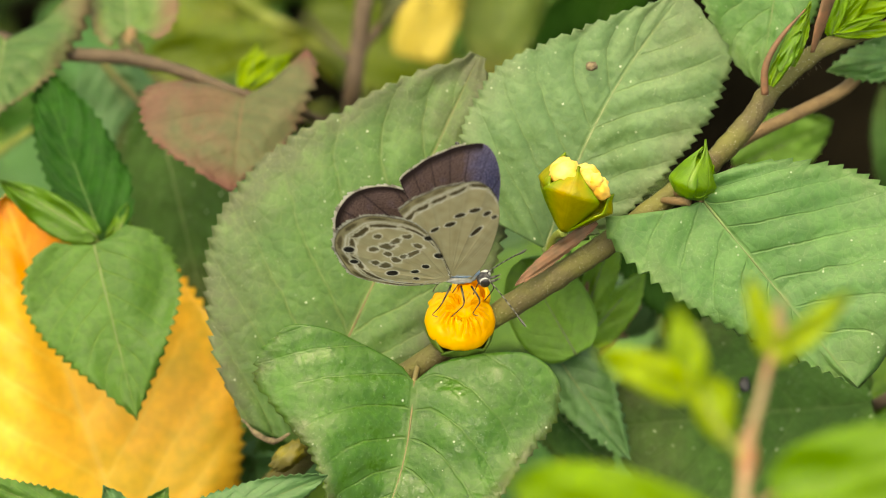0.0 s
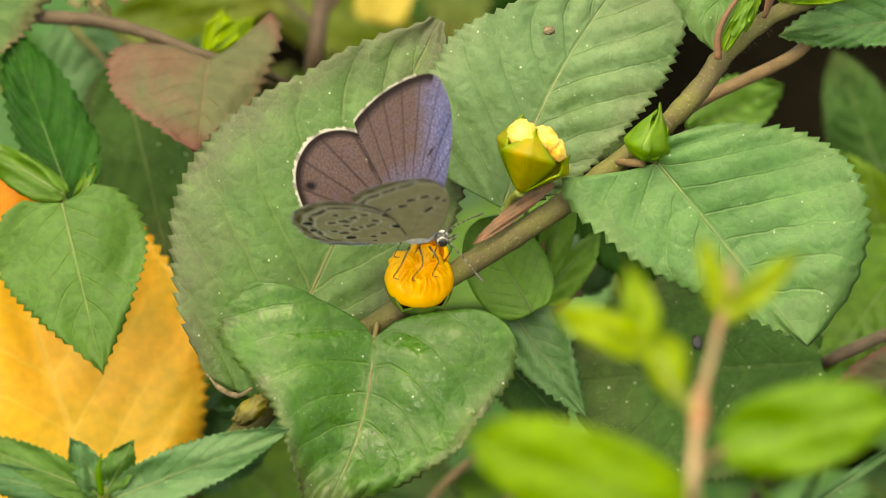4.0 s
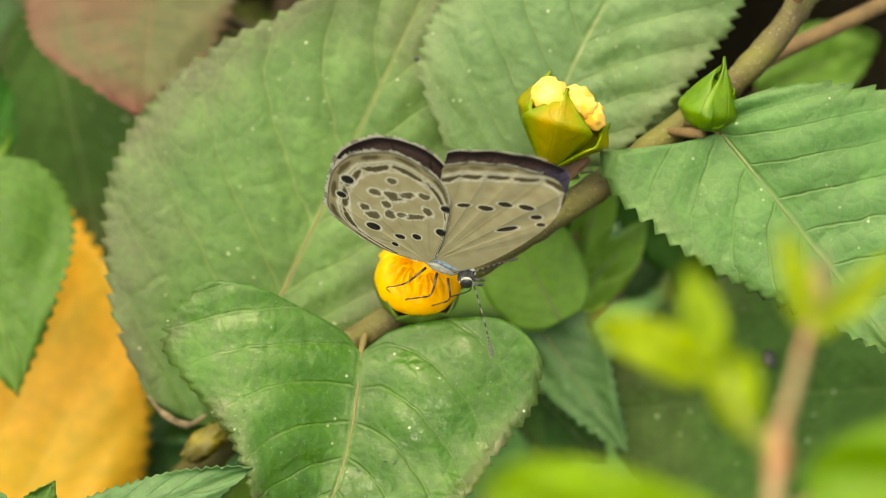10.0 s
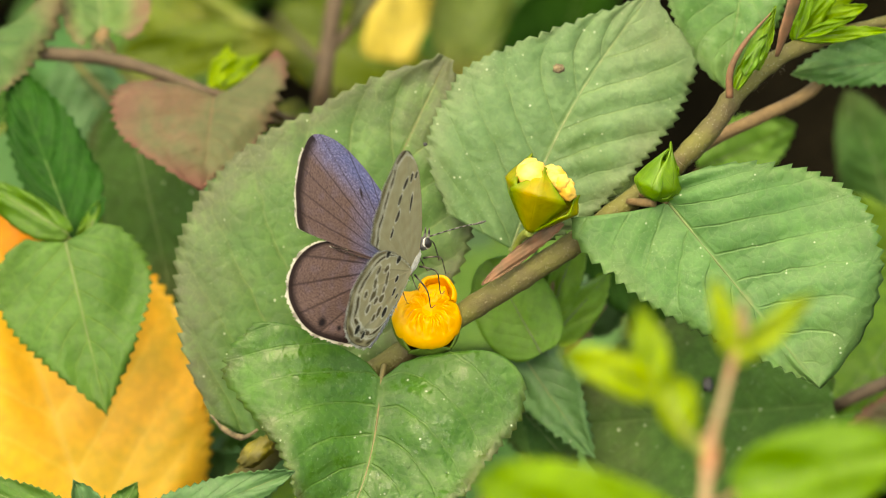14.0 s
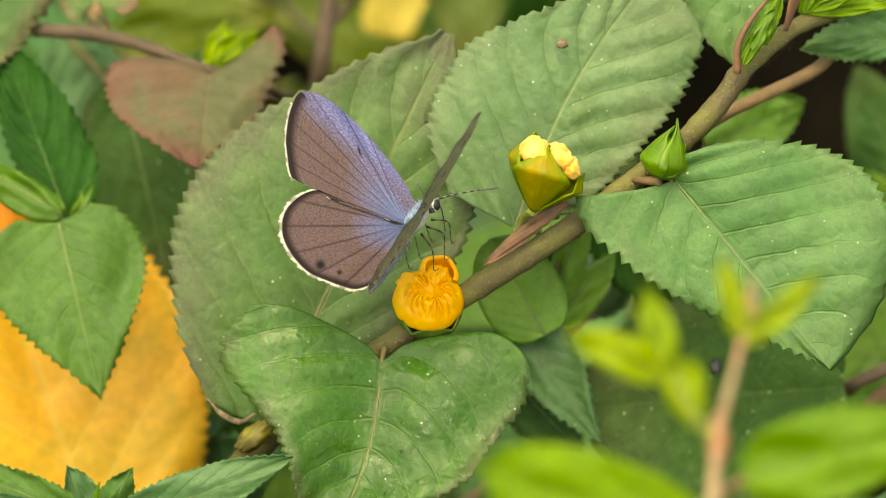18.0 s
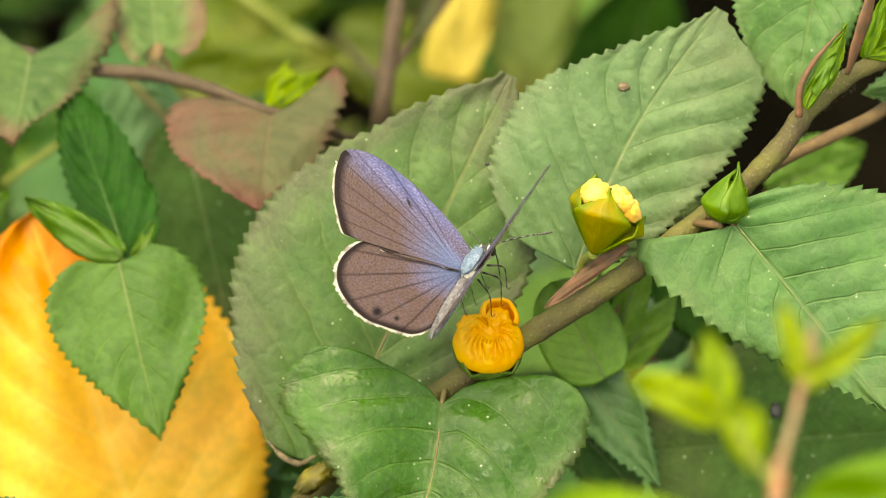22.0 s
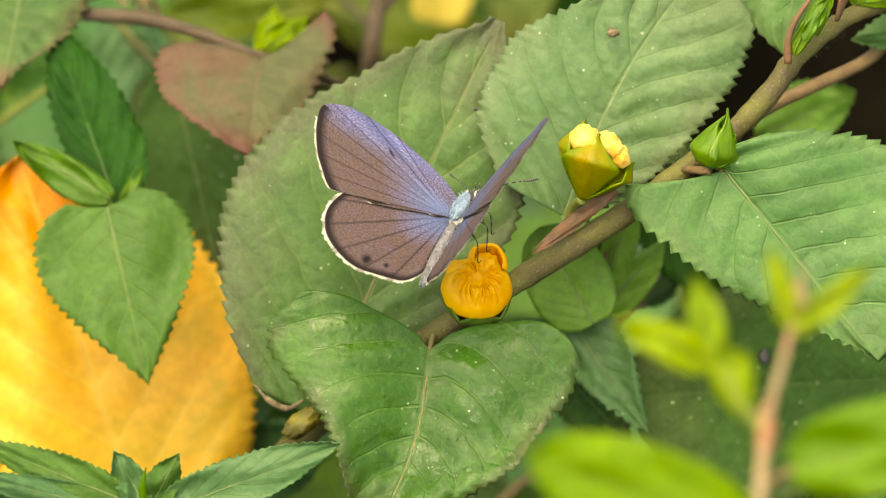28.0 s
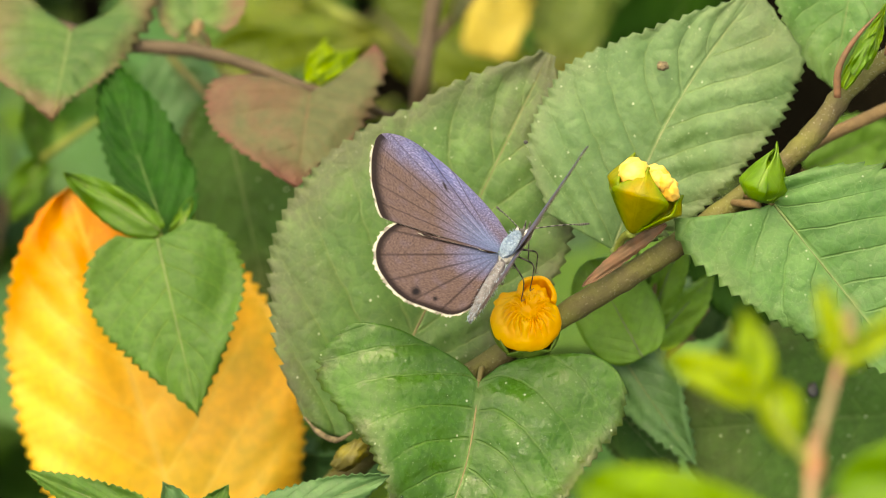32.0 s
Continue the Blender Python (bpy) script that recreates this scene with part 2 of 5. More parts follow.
M = {
    "dusty": leaf_material("dusty_leaf", (0.098, 0.174, 0.072), (0.072, 0.142, 0.056), (0.108, 0.100, 0.060), 0.35, (0.15, 0.21, 0.08), 0.26, 0.5, 0.35, 0.15, 0.8, (0.050, 0.105, 0.028), 0.55),
    "broad": leaf_material("broad_leaf", (0.088, 0.178, 0.052), (0.060, 0.130, 0.038), (0.078, 0.074, 0.046), 0.8, (0.18, 0.23, 0.09), 0.35, 0.5, 0.35, 0.22, 0.8, (0.050, 0.108, 0.028), 0.5, edge_from=0.42),
    "spring": leaf_material("spring_leaf", (0.160, 0.282, 0.013), (0.122, 0.238, 0.010), None, 0, (0.20, 0.30, 0.05), 0.3, 0.45, 0.3, 0.3),
    "fresh": leaf_material("fresh_leaf", (0.082, 0.185, 0.052), (0.060, 0.145, 0.042), (0.10, 0.13, 0.05), 0.35, (0.18, 0.25, 0.10), 0.2, 0.48, 0.35, 0.15, 0.6, (0.055, 0.125, 0.034), 0.5),
    "wet": leaf_material("wet_leaf", (0.074, 0.168, 0.024), (0.048, 0.118, 0.019), (0.075, 0.05, 0.03), 0.6, (0.15, 0.22, 0.07), 0.4, 0.42, 0.36, 0.2, 1.0, (0.042, 0.100, 0.020), 0.45, False, 0.22, 0.9, edge_from=0.86, film=0.5),
    "heart": leaf_material("heart_leaf", (0.073, 0.155, 0.029), (0.053, 0.124, 0.023), (0.09, 0.15, 0.03), 0.2, (0.18, 0.25, 0.06), 0.35, 0.5, 0.3, 0.2),
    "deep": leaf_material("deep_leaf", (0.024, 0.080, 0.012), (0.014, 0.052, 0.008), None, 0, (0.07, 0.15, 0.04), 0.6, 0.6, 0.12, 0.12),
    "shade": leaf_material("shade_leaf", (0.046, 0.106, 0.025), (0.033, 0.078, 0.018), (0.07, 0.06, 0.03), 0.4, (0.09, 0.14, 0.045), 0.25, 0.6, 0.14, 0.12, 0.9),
    "blue": leaf_material("bluish_leaf", (0.072, 0.158, 0.056), (0.056, 0.128, 0.044), None, 0, (0.10, 0.16, 0.06), 0.3, 0.48, 0.35, 0.12, 0.4),
    "russet": leaf_material("russet_leaf", (0.098, 0.090, 0.046), (0.076, 0.088, 0.040), (0.130, 0.054, 0.044), 0.75, (0.20, 0.11, 0.06), 0.15, 0.55, 0.2, 0.15, 0.0, (0.140, 0.056, 0.046), 0.5),
    "rosy": leaf_material("rosy_edged_leaf", (0.086, 0.146, 0.040), (0.064, 0.118, 0.034), (0.15, 0.085, 0.055), 0.95, (0.2, 0.22, 0.08), 0.3, 0.5, 0.3, 0.15, edge_from=0.42),
    "gold": leaf_material("yellow_leaf", (0.78, 0.392, 0.082), (0.76, 0.415, 0.076), (0.62, 0.15, 0.012), 0.95, (0.70, 0.46, 0.12), 0.7, 0.45, 0.35, 0.15, 0.0, (0.36, 0.29, 0.04), 0.45, True, 0.0, 0.35),
    "lemon": leaf_material("lemon_leaf", (0.43, 0.37, 0.085), (0.37, 0.31, 0.065), None, 0, (0.6, 0.45, 0.1), 0.2, 0.5, 0.3, 0.2),
    "lime": leaf_material("lime_leaf", (0.270, 0.360, 0.018), (0.210, 0.310, 0.014), None, 0, (0.22, 0.32, 0.04), 0.3, 0.45, 0.35, 0.3),
    "olive": leaf_material("olive_leaf", (0.125, 0.172, 0.032), (0.085, 0.130, 0.024), (0.16, 0.10, 0.03), 0.5, (0.2, 0.2, 0.06), 0.2, 0.5, 0.3, 0.2),
    "moss": leaf_material("mossy_leaf", (0.135, 0.175, 0.012), (0.085, 0.125, 0.010), (0.14, 0.10, 0.02), 0.3, (0.16, 0.2, 0.04), 0.3, 0.45, 0.3, 0.25),
    "joint": plain_material("reddish_joint", (0.34, 0.12, 0.06), (0.28, 0.18, 0.08), 600, 0.5),
    "grass": leaf_material("mid_leaf", (0.100, 0.190, 0.017), (0.066, 0.142, 0.013), None, 0, (0.13, 0.21, 0.05), 0.35, 0.45, 0.35, 0.25),
    "stem": bark_material("hairy_olive_stem", (0.080, 0.060, 0.030), (0.126, 0.122, 0.030), 170, 0.7, 0.22),
    "twig": bark_material("brown_twig", (0.062, 0.042, 0.026), (0.098, 0.068, 0.042), 400, 0.7, 0.1),
    "rust": bark_material("rust_twig", (0.155, 0.098, 0.045), (0.21, 0.135, 0.06), 500, 0.6, 0.1),
    "pink": bark_material("pinkish_young_stem", (0.38, 0.19, 0.11), (0.31, 0.24, 0.13), 300, 0.5, 0.05),
    "green_stem": bark_material("green_stem", (0.15, 0.19, 0.03), (0.20, 0.22, 0.05), 300, 0.5, 0.05),
    "goldrib": plain_material("golden_midrib", (0.62, 0.36, 0.05), (0.55, 0.28, 0.04), 900, 0.5),
    "palerib": plain_material("straw_midrib", (0.24, 0.25, 0.12), (0.14, 0.19, 0.07), 700, 0.5),
    "light": leaf_material("light_leaf", (0.165, 0.310, 0.055), (0.132, 0.265, 0.043), None, 0, (0.20, 0.30, 0.08), 0.25, 0.45, 0.35, 0.38),
    "bract": plain_material("olive_bract", (0.23, 0.19, 0.014), (0.085, 0.075, 0.018), 420, 0.45, 0.4),
    "rib": plain_material("pale_midrib", (0.15, 0.19, 0.07), (0.10, 0.15, 0.045), 900, 0.5),
    "redrib": plain_material("reddish_midrib", (0.20, 0.15, 0.06), (0.15, 0.13, 0.05), 900, 0.5),
    "sheath": plain_material("papery_brown_sheath", (0.20, 0.095, 0.052), (0.11, 0.068, 0.036), 800, 0.6, 0.3),
    "sepal": leaf_material("sepal_green", (0.36, 0.30, 0.010), (0.26, 0.26, 0.009), (0.11, 0.21, 0.012), 0.95, (0.40, 0.36, 0.03), 0.03, 0.4, 0.4, 0.3, 0.0, (0.45, 0.23, 0.008), 0.7, rough_skin=0.4, edge_from=0.30),
    "budgreen": leaf_material("bud_green", (0.120, 0.230, 0.016), (0.080, 0.175, 0.012), None, 0, (0.17, 0.24, 0.05), 0.3, 0.4, 0.4, 0.2, rough_skin=0.4),
    "petal_orange": plain_material("orange_petal", (0.92, 0.50, 0.012), (0.86, 0.38, 0.008), 500, 0.45, 0.35, 0.25, 0.5, 0.0002),
    "petal_yellow": plain_material("yellow_petal", (0.95, 0.70, 0.22), (0.92, 0.50, 0.05), 450, 0.45, 0.35, 0.25, 0.5, 0.0002),
    "calyx": leaf_material("calyx_green", (0.105, 0.165, 0.028), (0.07, 0.125, 0.020), None, 0, (0.1, 0.15, 0.04), 0.3, 0.45, 0.4, 0.12, rough_skin=0.4),
    "black": plain_material("black_cuticle", (0.012, 0.011, 0.012), (0.03, 0.026, 0.024), 3000, 0.35, 0.5),
    "beige_fur": plain_material("beige_fur", (0.46, 0.45, 0.40), (0.30, 0.29, 0.27), 5000, 0.8, 0.1),
    "white_hair": plain_material("white_scales", (0.55, 0.54, 0.49), (0.42, 0.42, 0.40), 6000, 0.8, 0.1),
    "blue_hair": plain_material("pale_blue_hair", (0.16, 0.23, 0.33), (0.30, 0.39, 0.50), 3000, 0.8, 0.2, 0.0, 1.0, 0.0002),
    "grey_hair": plain_material("grey_scales", (0.24, 0.232, 0.245), (0.11, 0.102, 0.106), 2500, 0.8, 0.2, 0.0, 1.0, 0.0002),
    "dark_hair": plain_material("dark_head_scales", (0.05, 0.048, 0.05), (0.13, 0.125, 0.12), 2500, 0.8, 0.2, 0.0, 1.0, 0.0002),
    "blue_fur": plain_material("blue_fur", (0.30, 0.40, 0.52), (0.45, 0.52, 0.60), 2500, 0.8, 0.2),
    "scar": plain_material("pale_scar", (0.24, 0.29, 0.17), (0.17, 0.23, 0.11), 2500, 0.7, 0.2),
    "dirt": plain_material("dark_crumb", (0.22, 0.17, 0.10), (0.09, 0.07, 0.045), 1800, 0.8, 0.2),
}

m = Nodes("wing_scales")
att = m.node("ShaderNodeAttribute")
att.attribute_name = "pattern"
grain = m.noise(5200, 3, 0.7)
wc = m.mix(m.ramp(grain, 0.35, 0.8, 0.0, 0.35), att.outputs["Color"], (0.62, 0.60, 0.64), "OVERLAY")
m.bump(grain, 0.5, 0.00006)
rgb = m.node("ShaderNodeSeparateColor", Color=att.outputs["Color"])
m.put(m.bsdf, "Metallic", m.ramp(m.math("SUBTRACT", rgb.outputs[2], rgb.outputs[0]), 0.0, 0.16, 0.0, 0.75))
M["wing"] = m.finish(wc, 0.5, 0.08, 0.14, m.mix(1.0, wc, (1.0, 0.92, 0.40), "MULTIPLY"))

m = Nodes("wing_scales_beneath")
att = m.node("ShaderNodeAttribute")
att.attribute_name = "pattern"
grain = m.noise(5200, 3, 0.7)
wc = m.mix(m.ramp(grain, 0.35, 0.8, 0.0, 0.35), att.outputs["Color"], (0.62, 0.60, 0.64), "OVERLAY")
m.bump(grain, 0.5, 0.00006)
M["wing_under"] = m.finish(wc, 0.6, 0.15, 0.14, m.mix(1.0, wc, (1.0, 0.92, 0.40), "MULTIPLY"))

m = Nodes("water")
m.put(m.bsdf, "Transmission_Weight", 1.0)
m.put(m.bsdf, "IOR", 1.33)
M["water"] = m.finish((0.97, 0.99, 0.98), 0.03, 0.5)

m = Nodes("banded_limb")
att = m.node("ShaderNodeAttribute")
att.attribute_name = "pattern"
M["banded"] = m.finish(att.outputs["Color"], 0.5, 0.3)

m = Nodes("shade_darkened_soil")
n1, n2 = m.noise(60, 5, 0.65), m.noise(700, 4, 0.7)
# base colour lowered to near black, standing for deep shade between the plants
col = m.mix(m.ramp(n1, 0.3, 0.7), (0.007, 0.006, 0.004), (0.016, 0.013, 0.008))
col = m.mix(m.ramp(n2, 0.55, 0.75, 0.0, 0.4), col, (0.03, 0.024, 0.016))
m.bump(m.math("ADD", n1, n2), 1.0, 0.004)
M["soil"] = m.finish(col, 1.0, 0.0)


# ---------------------------------------------------------------- builders
WORLD = {}


def thing(name, place, label, category, group="", kind=""):
    ob = new(name)
    ob.empty_display_size = 0.005
    ob.location = place
    WORLD[ob] = Matrix.Translation(place)
    return tagged(ob, label, category, group, kind)


def hang(ob, parent, world):
    ob.parent = parent
    ob.matrix_parent_inverse = WORLD[parent].inverted()
    ob.matrix_basis = world
    WORLD[ob] = world
    return ob


def mesh_of(name, verts, faces, mats, uvs=None, colours=None, slots=None):
    me = bpy.data.meshes.new(name)
    me.from_pydata([tuple(v) for v in verts], [], faces)
    for q in (mats if isinstance(mats, (list, tuple)) else [mats]):
        me.materials.append(q)
    me.polygons.foreach_set("use_smooth", [True] * len(me.polygons))
    if slots:
        me.polygons.foreach_set("material_index", slots)
    if uvs is not None:
        lay = me.uv_layers.new(name="UVMap")
        idx = np.empty(len(me.loops), dtype=np.int32)
        me.loops.foreach_get("vertex_index", idx)
        lay.data.foreach_set("uv", np.asarray(uvs, dtype=np.float32)[idx].ravel())
    if colours is not None:
        ca = me.color_attributes.new("pattern", "FLOAT_COLOR", "POINT")
        ca.data.foreach_set("color", np.hstack([np.asarray(colours, dtype=np.float32), np.ones((len(verts), 1), dtype=np.float32)]).ravel())
    me.update()
    return me


def part(name, me, parent, world=None, label="", solid=0.0):
    ob = new(name, me)
    hang(ob, parent, world or Matrix())
    if label:
        tagged(ob, label)
    if solid:
        mod = ob.modifiers.new("thickness", "SOLIDIFY")
        mod.thickness, mod.offset = solid, -1.0
    return ob


def smooth_line(pts, steps=8):
    """A Catmull-Rom line through the points."""
    pts = [Vector(p) for p in pts]
    q = [2 * pts[0] - pts[1]] + pts + [2 * pts[-1] - pts[-2]]
    out = []
    for i in range(1, len(q) - 2):
        a, b, c, d = q[i - 1:i + 3]
        for k in range(steps):
            t = k / steps
            out.append(0.5 * (2 * b + (c - a) * t + (2 * a - 5 * b + 4 * c - d) * t * t + (3 * b - a - 3 * c + d) * t ** 3))
    return out + [pts[-1]]


def tube(name, pts, radii, mat, seg=10, steps=8, knobs=0.0, seed=0, bands=None, flat=1.0):
    """A round limb along a smooth line through pts; radii in metres at those points."""
    line = smooth_line(pts, steps)
    rad = np.interp(np.linspace(0, len(pts) - 1, len(line)), range(len(pts)), radii)
    rng = random.Random(seed)
    verts, faces, cols = [], [], []
    side = None
    for i, p in enumerate(line):
        d = (line[min(i + 1, len(line) - 1)] - line[max(i - 1, 0)]).normalized()
        side = d.orthogonal().normalized() if side is None else (side - d * side.dot(d)).normalized()
        other = d.cross(side)
        r = rad[i] * (1 + knobs * (rng.random() - 0.5))
        for k in range(seg):
            a = 2 * math.pi * k / seg
            verts.append(p + side * (r * math.cos(a)) + other * (r * flat * math.sin(a)))
            if bands:
                cols.append(bands[0] if (i // bands[2]) % 2 else bands[1])
    for i in range(len(line) - 1):
        for k in range(seg):
            k2 = (k + 1) % seg
            faces.append((i * seg + k, i * seg + k2, (i + 1) * seg + k2, (i + 1) * seg + k))
    faces.append(tuple(range(seg - 1, -1, -1)))
    faces.append(tuple(range((len(line) - 1) * seg, len(line) * seg)))
    return mesh_of(name, verts, faces, mat, None, cols or None)


def leaf_height(L, W, t, xs, y, o):
    """How far the blade stands off its flat plane."""
    xa = abs(xs)
    ph = (t - SWEEP * xa) * VEINS + 0.12 * math.sin(5 * xa + o["seed"])
    fr = ph - math.floor(ph)
    quilt = o["quilt"] * MM * (math.sin(math.pi * fr) ** 0.75) * min(1.0, xa * 6) * (1 - xa ** 3 * 0.6) * min(1.0, (1 - t) * 5)
    fold, cup = (o["fold"], o["cup"]) if xs <= 0 or o["fold_l"] is None else (o["fold_l"], o["cup_l"])
    z = quilt + fold * abs(y) - o["droop"] * L * t * t - cup * y * y / max(W, 1e-6)
    z += o["wave"] * MM * math.sin(9 * t + 4 * xs + o["seed"]) * xa
    z += 1.2 * MM * o["wave"] * noise.noise((t * 3 + o["seed"] * 7, xs * 2, o["seed"]))
    return z


LEAF = dict(a=0.45, b=0.75, lobe=0.0, lobe_l=None, al=None, bl=None, fold_l=None, cup_l=0.1, lobe_p=1.3, lobe_pl=None, blunt=0.0, teeth=26, tooth=0.45, fold=0.12, droop=0.1, cup=0.1, quilt=0.3, wave=0.5, seed=1.0, rows=3, across=9, left=None, right=None, bend=0.0)


def margin(profile, n):
    """Half widths of a blade at n + 1 steps from base to tip, smoothly through a few (share of length, width in plan units)."""
    w = np.interp(np.linspace(0, 1, n + 1), [q[0] for q in profile], [q[1] for q in profile])
    k = max(1, n // 26)
    w = np.convolve(np.pad(w, k, mode="edge"), np.ones(2 * k + 1) / (2 * k + 1), "valid")
    return w * 0.05 * MM


def leaf_mesh(name, L, wl, wr, mat, **opt):
    """A toothed leaf blade from its base at the origin along +x; wl and wr are its greatest half widths to +y and -y."""
    o = dict(LEAF, **opt)
    sides = {}
    for s_, a, b in ((-1, o["a"], o["b"]), (1, o["al"] or o["a"], o["bl"] or o["b"])):
        sides[s_] = (a, b, (a / (a + b)) ** a * (b / (a + b)) ** b)
    n, m_ = int(o["teeth"] * o["rows"]), o["across"]
    rng = random.Random(int(o["seed"] * 1000))
    jag = [0.6 + 0.8 * rng.random() for _ in range(int(o["teeth"]) + 2)]
    wide = {1: margin(o["left"], n) if o["left"] else None, -1: margin(o["right"], n) if o["right"] else None}
    verts, uvs, faces = [], [], []
    for i in range(n + 1):
        t = i / n
        ph = t * o["teeth"]
        saw = ph - math.floor(ph)
        bite = o["tooth"] * MM * (1 - saw ** 1.3 if saw > 0.12 else saw / 0.12) * jag[int(ph)] * min(1, 8 * t + 0.3)
        for k in range(-m_, m_ + 1):
            xs = k / m_
            xs = math.copysign(abs(xs) ** 0.85, xs)
            W = wl if xs > 0 else wr
            a, b, top = sides[1 if xs > 0 else -1]
            own = wide[1 if xs > 0 else -1]
            h = own[i] if own is not None else W * ((t * 0.985 + 0.012) ** a * max(1 - t, 0.0) ** b) / top
            y = xs * h - math.copysign(min(bite, 0.6 * h) * abs(xs) ** 7, xs) + o["bend"] * L * math.sin(math.pi * t) * (1 - xs * xs)
            x = t * L - (o["lobe"] if xs < 0 or o["lobe_l"] is None else o["lobe_l"]) * L * (1 - t) ** 3 * abs(xs) ** (o["lobe_pl"] if xs > 0 and o["lobe_pl"] else o["lobe_p"]) * (1 - o["blunt"] * abs(xs) ** 5)
            verts.append((x, y, leaf_height(L, W, t, xs, y, o)))
            uvs.append((0.5 + 0.5 * xs, t))
    w_ = 2 * m_ + 1
    for i in range(n):
        for k in range(w_ - 1):
            p = i * w_ + k
            faces.append((p, p + w_, p + w_ + 1, p + 1))
    return mesh_of(name, verts, faces, mat, uvs)


def lay(base, tip, roll=0.0, facing=None):
    """Pose of a leaf from base to tip, its face towards the open side of the plan, turned by roll about its midrib."""
    x = (tip - base).normalized()
    f = facing or OUT
    z = (f - x * f.dot(x)).normalized()
    y = z.cross(x)
    m4 = Matrix((x, y, z)).transposed().to_4x4()
    m4.translation = base
    return m4 @ pose(0, 0, 0, roll, 0, 0)


def add_leaf(parent, base, tip, wl, wr, mat, rib="rib", roll=0.0, facing=None, label="", rib_r=0.30, name="leaf", **opt):
    """A leaf blade with its raised midrib, as a part of a plant. wl, wr in plan units."""
    L = (tip - base).length
    m4 = lay(base, tip, roll, facing)
    u = 0.05 * MM
    blade = part(name, leaf_mesh(name, L, wl * u, wr * u, M[mat], **opt), parent, m4, label, 0.00007)
    o = dict(LEAF, **opt)
    pts = [Vector((t * L, o["bend"] * L * math.sin(math.pi * t), leaf_height(L, wl * u, t, 0.0, o["bend"] * L * math.sin(math.pi * t), o) - 0.00003)) for t in (0, 0.15, 0.3, 0.45, 0.6, 0.75, 0.9, 0.985)]
    part("midrib", tube("midrib", pts, [0.48 * rib_r * MM * (1 - 0.85 * k / 7) for k in range(8)], M[rib], 6, 3), blade, m4)
    return blade


def petiole(parent, a, b, r=0.5, mat="stem", sag=0.0):
    mid = (a + b) / 2 - Vector((0, 0, sag * MM))
    return part("petiole", tube("petiole", [a, mid, b], [r * MM, r * 0.9 * MM, r * 0.75 * MM], M[mat], 8, 6), parent)


# ---------------------------------------------------------------- ground
def make_ground():
    verts, faces = [], []
    n = 90
    rng = np.concatenate([-np.geomspace(60, 0.25, 14), np.linspace(-0.2, 0.2, n), np.geomspace(0.25, 60, 14)])
    for y in rng:
        for x in rng:
            near = 1.0 if max(abs(x), abs(y)) < 0.21 else 0.0
            z = near * (0.0025 * noise.noise((x * 45, y * 45, 0)) + 0.0012 * noise.noise((x * 160, y * 160, 3)))
            verts.append((x, y, z - 0.001))
    k = len(rng)
    for j in range(k - 1):
        for i in range(k - 1):
            p = j * k + i
            faces.append((p, p + 1, p + k + 1, p + k))
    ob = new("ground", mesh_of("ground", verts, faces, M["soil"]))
    tagged(ob, "crumbly bare soil, darkened to stand for shade under the low plants", "ground", kind="structure")


make_ground()


# ---------------------------------------------------------------- the flowering plant with the butterfly's perch
def sepal(name, R, H, th0, half, mat, tip=0.15, ridge=0.10, open_=0.0, form="egg"):
    """One pointed sepal on an egg-shaped calyx that stands along +z."""
    verts, uvs, faces = [], [], []
    n, m_ = 14, 8
    for i in range(n + 1):
        t = i / n
        r = R * (math.sin(math.pi * min(0.12 + 0.62 * t, 1)) ** 0.8) * (1 - 0.12 * t) + open_ * R * t ** 3
        if form == "drop":
            r = R * (0.55 + 1.9 * t) if t < 0.24 else R * (1 - ((t - 0.24) / 0.76) ** 1.25) * 1.006 + 0.02 * R
        wide = half * (1 - max(0, (t - 0.45) / 0.55) ** 1.6 * 0.97)
        for k in range(m_ + 1):
            s = k / m_ * 2 - 1
            a = th0 + wide * s
            rr = r * (1 + ridge * abs(s) ** 3 * (1 - t) - 0.05 * math.cos(s * 1.6)) + tip * R * max(0, t - 0.8)
            verts.append((rr * math.cos(a), rr * math.sin(a), H * t + 0.04 * H * math.sin(5 * s + th0)* t))
            uvs.append((0.5 + 0.5 * s, t))
    for i in range(n):
        for k in range(m_):
            p = i * (m_ + 1) + k
            faces.append((p, p + 1, p + m_ + 2, p + m_ + 1))
    return mesh_of(name, verts, faces, mat, uvs)


def lump(name, rx, ry, rz, mat, freq=3.0, amp=0.12, seed=0, ribs=0, rib_amp=0.0, n=18, m_=28):
    """A rounded body with an uneven skin, with ribs round its z axis if asked."""
    verts, faces = [], []
    for i in range(n + 1):
        th = math.pi * i / n
        for k in range(m_):
            a = 2 * math.pi * k / m_
            d = Vector((math.sin(th) * math.cos(a), math.sin(th) * math.sin(a), math.cos(th)))
            s = 1 + amp * noise.noise(d * freq + Vector((seed, 0, 0)))
            if ribs:
                s += rib_amp * math.sin(ribs * a) * math.sin(th)
            verts.append((d.x * rx * s, d.y * ry * s, d.z * rz * s))
    for i in range(n):
        for k in range(m_):
            k2 = (k + 1) % m_
            faces.append((i * m_ + k, (i + 1) * m_ + k, (i + 1) * m_ + k2, i * m_ + k2))
    return mesh_of(name, verts, faces, mat)


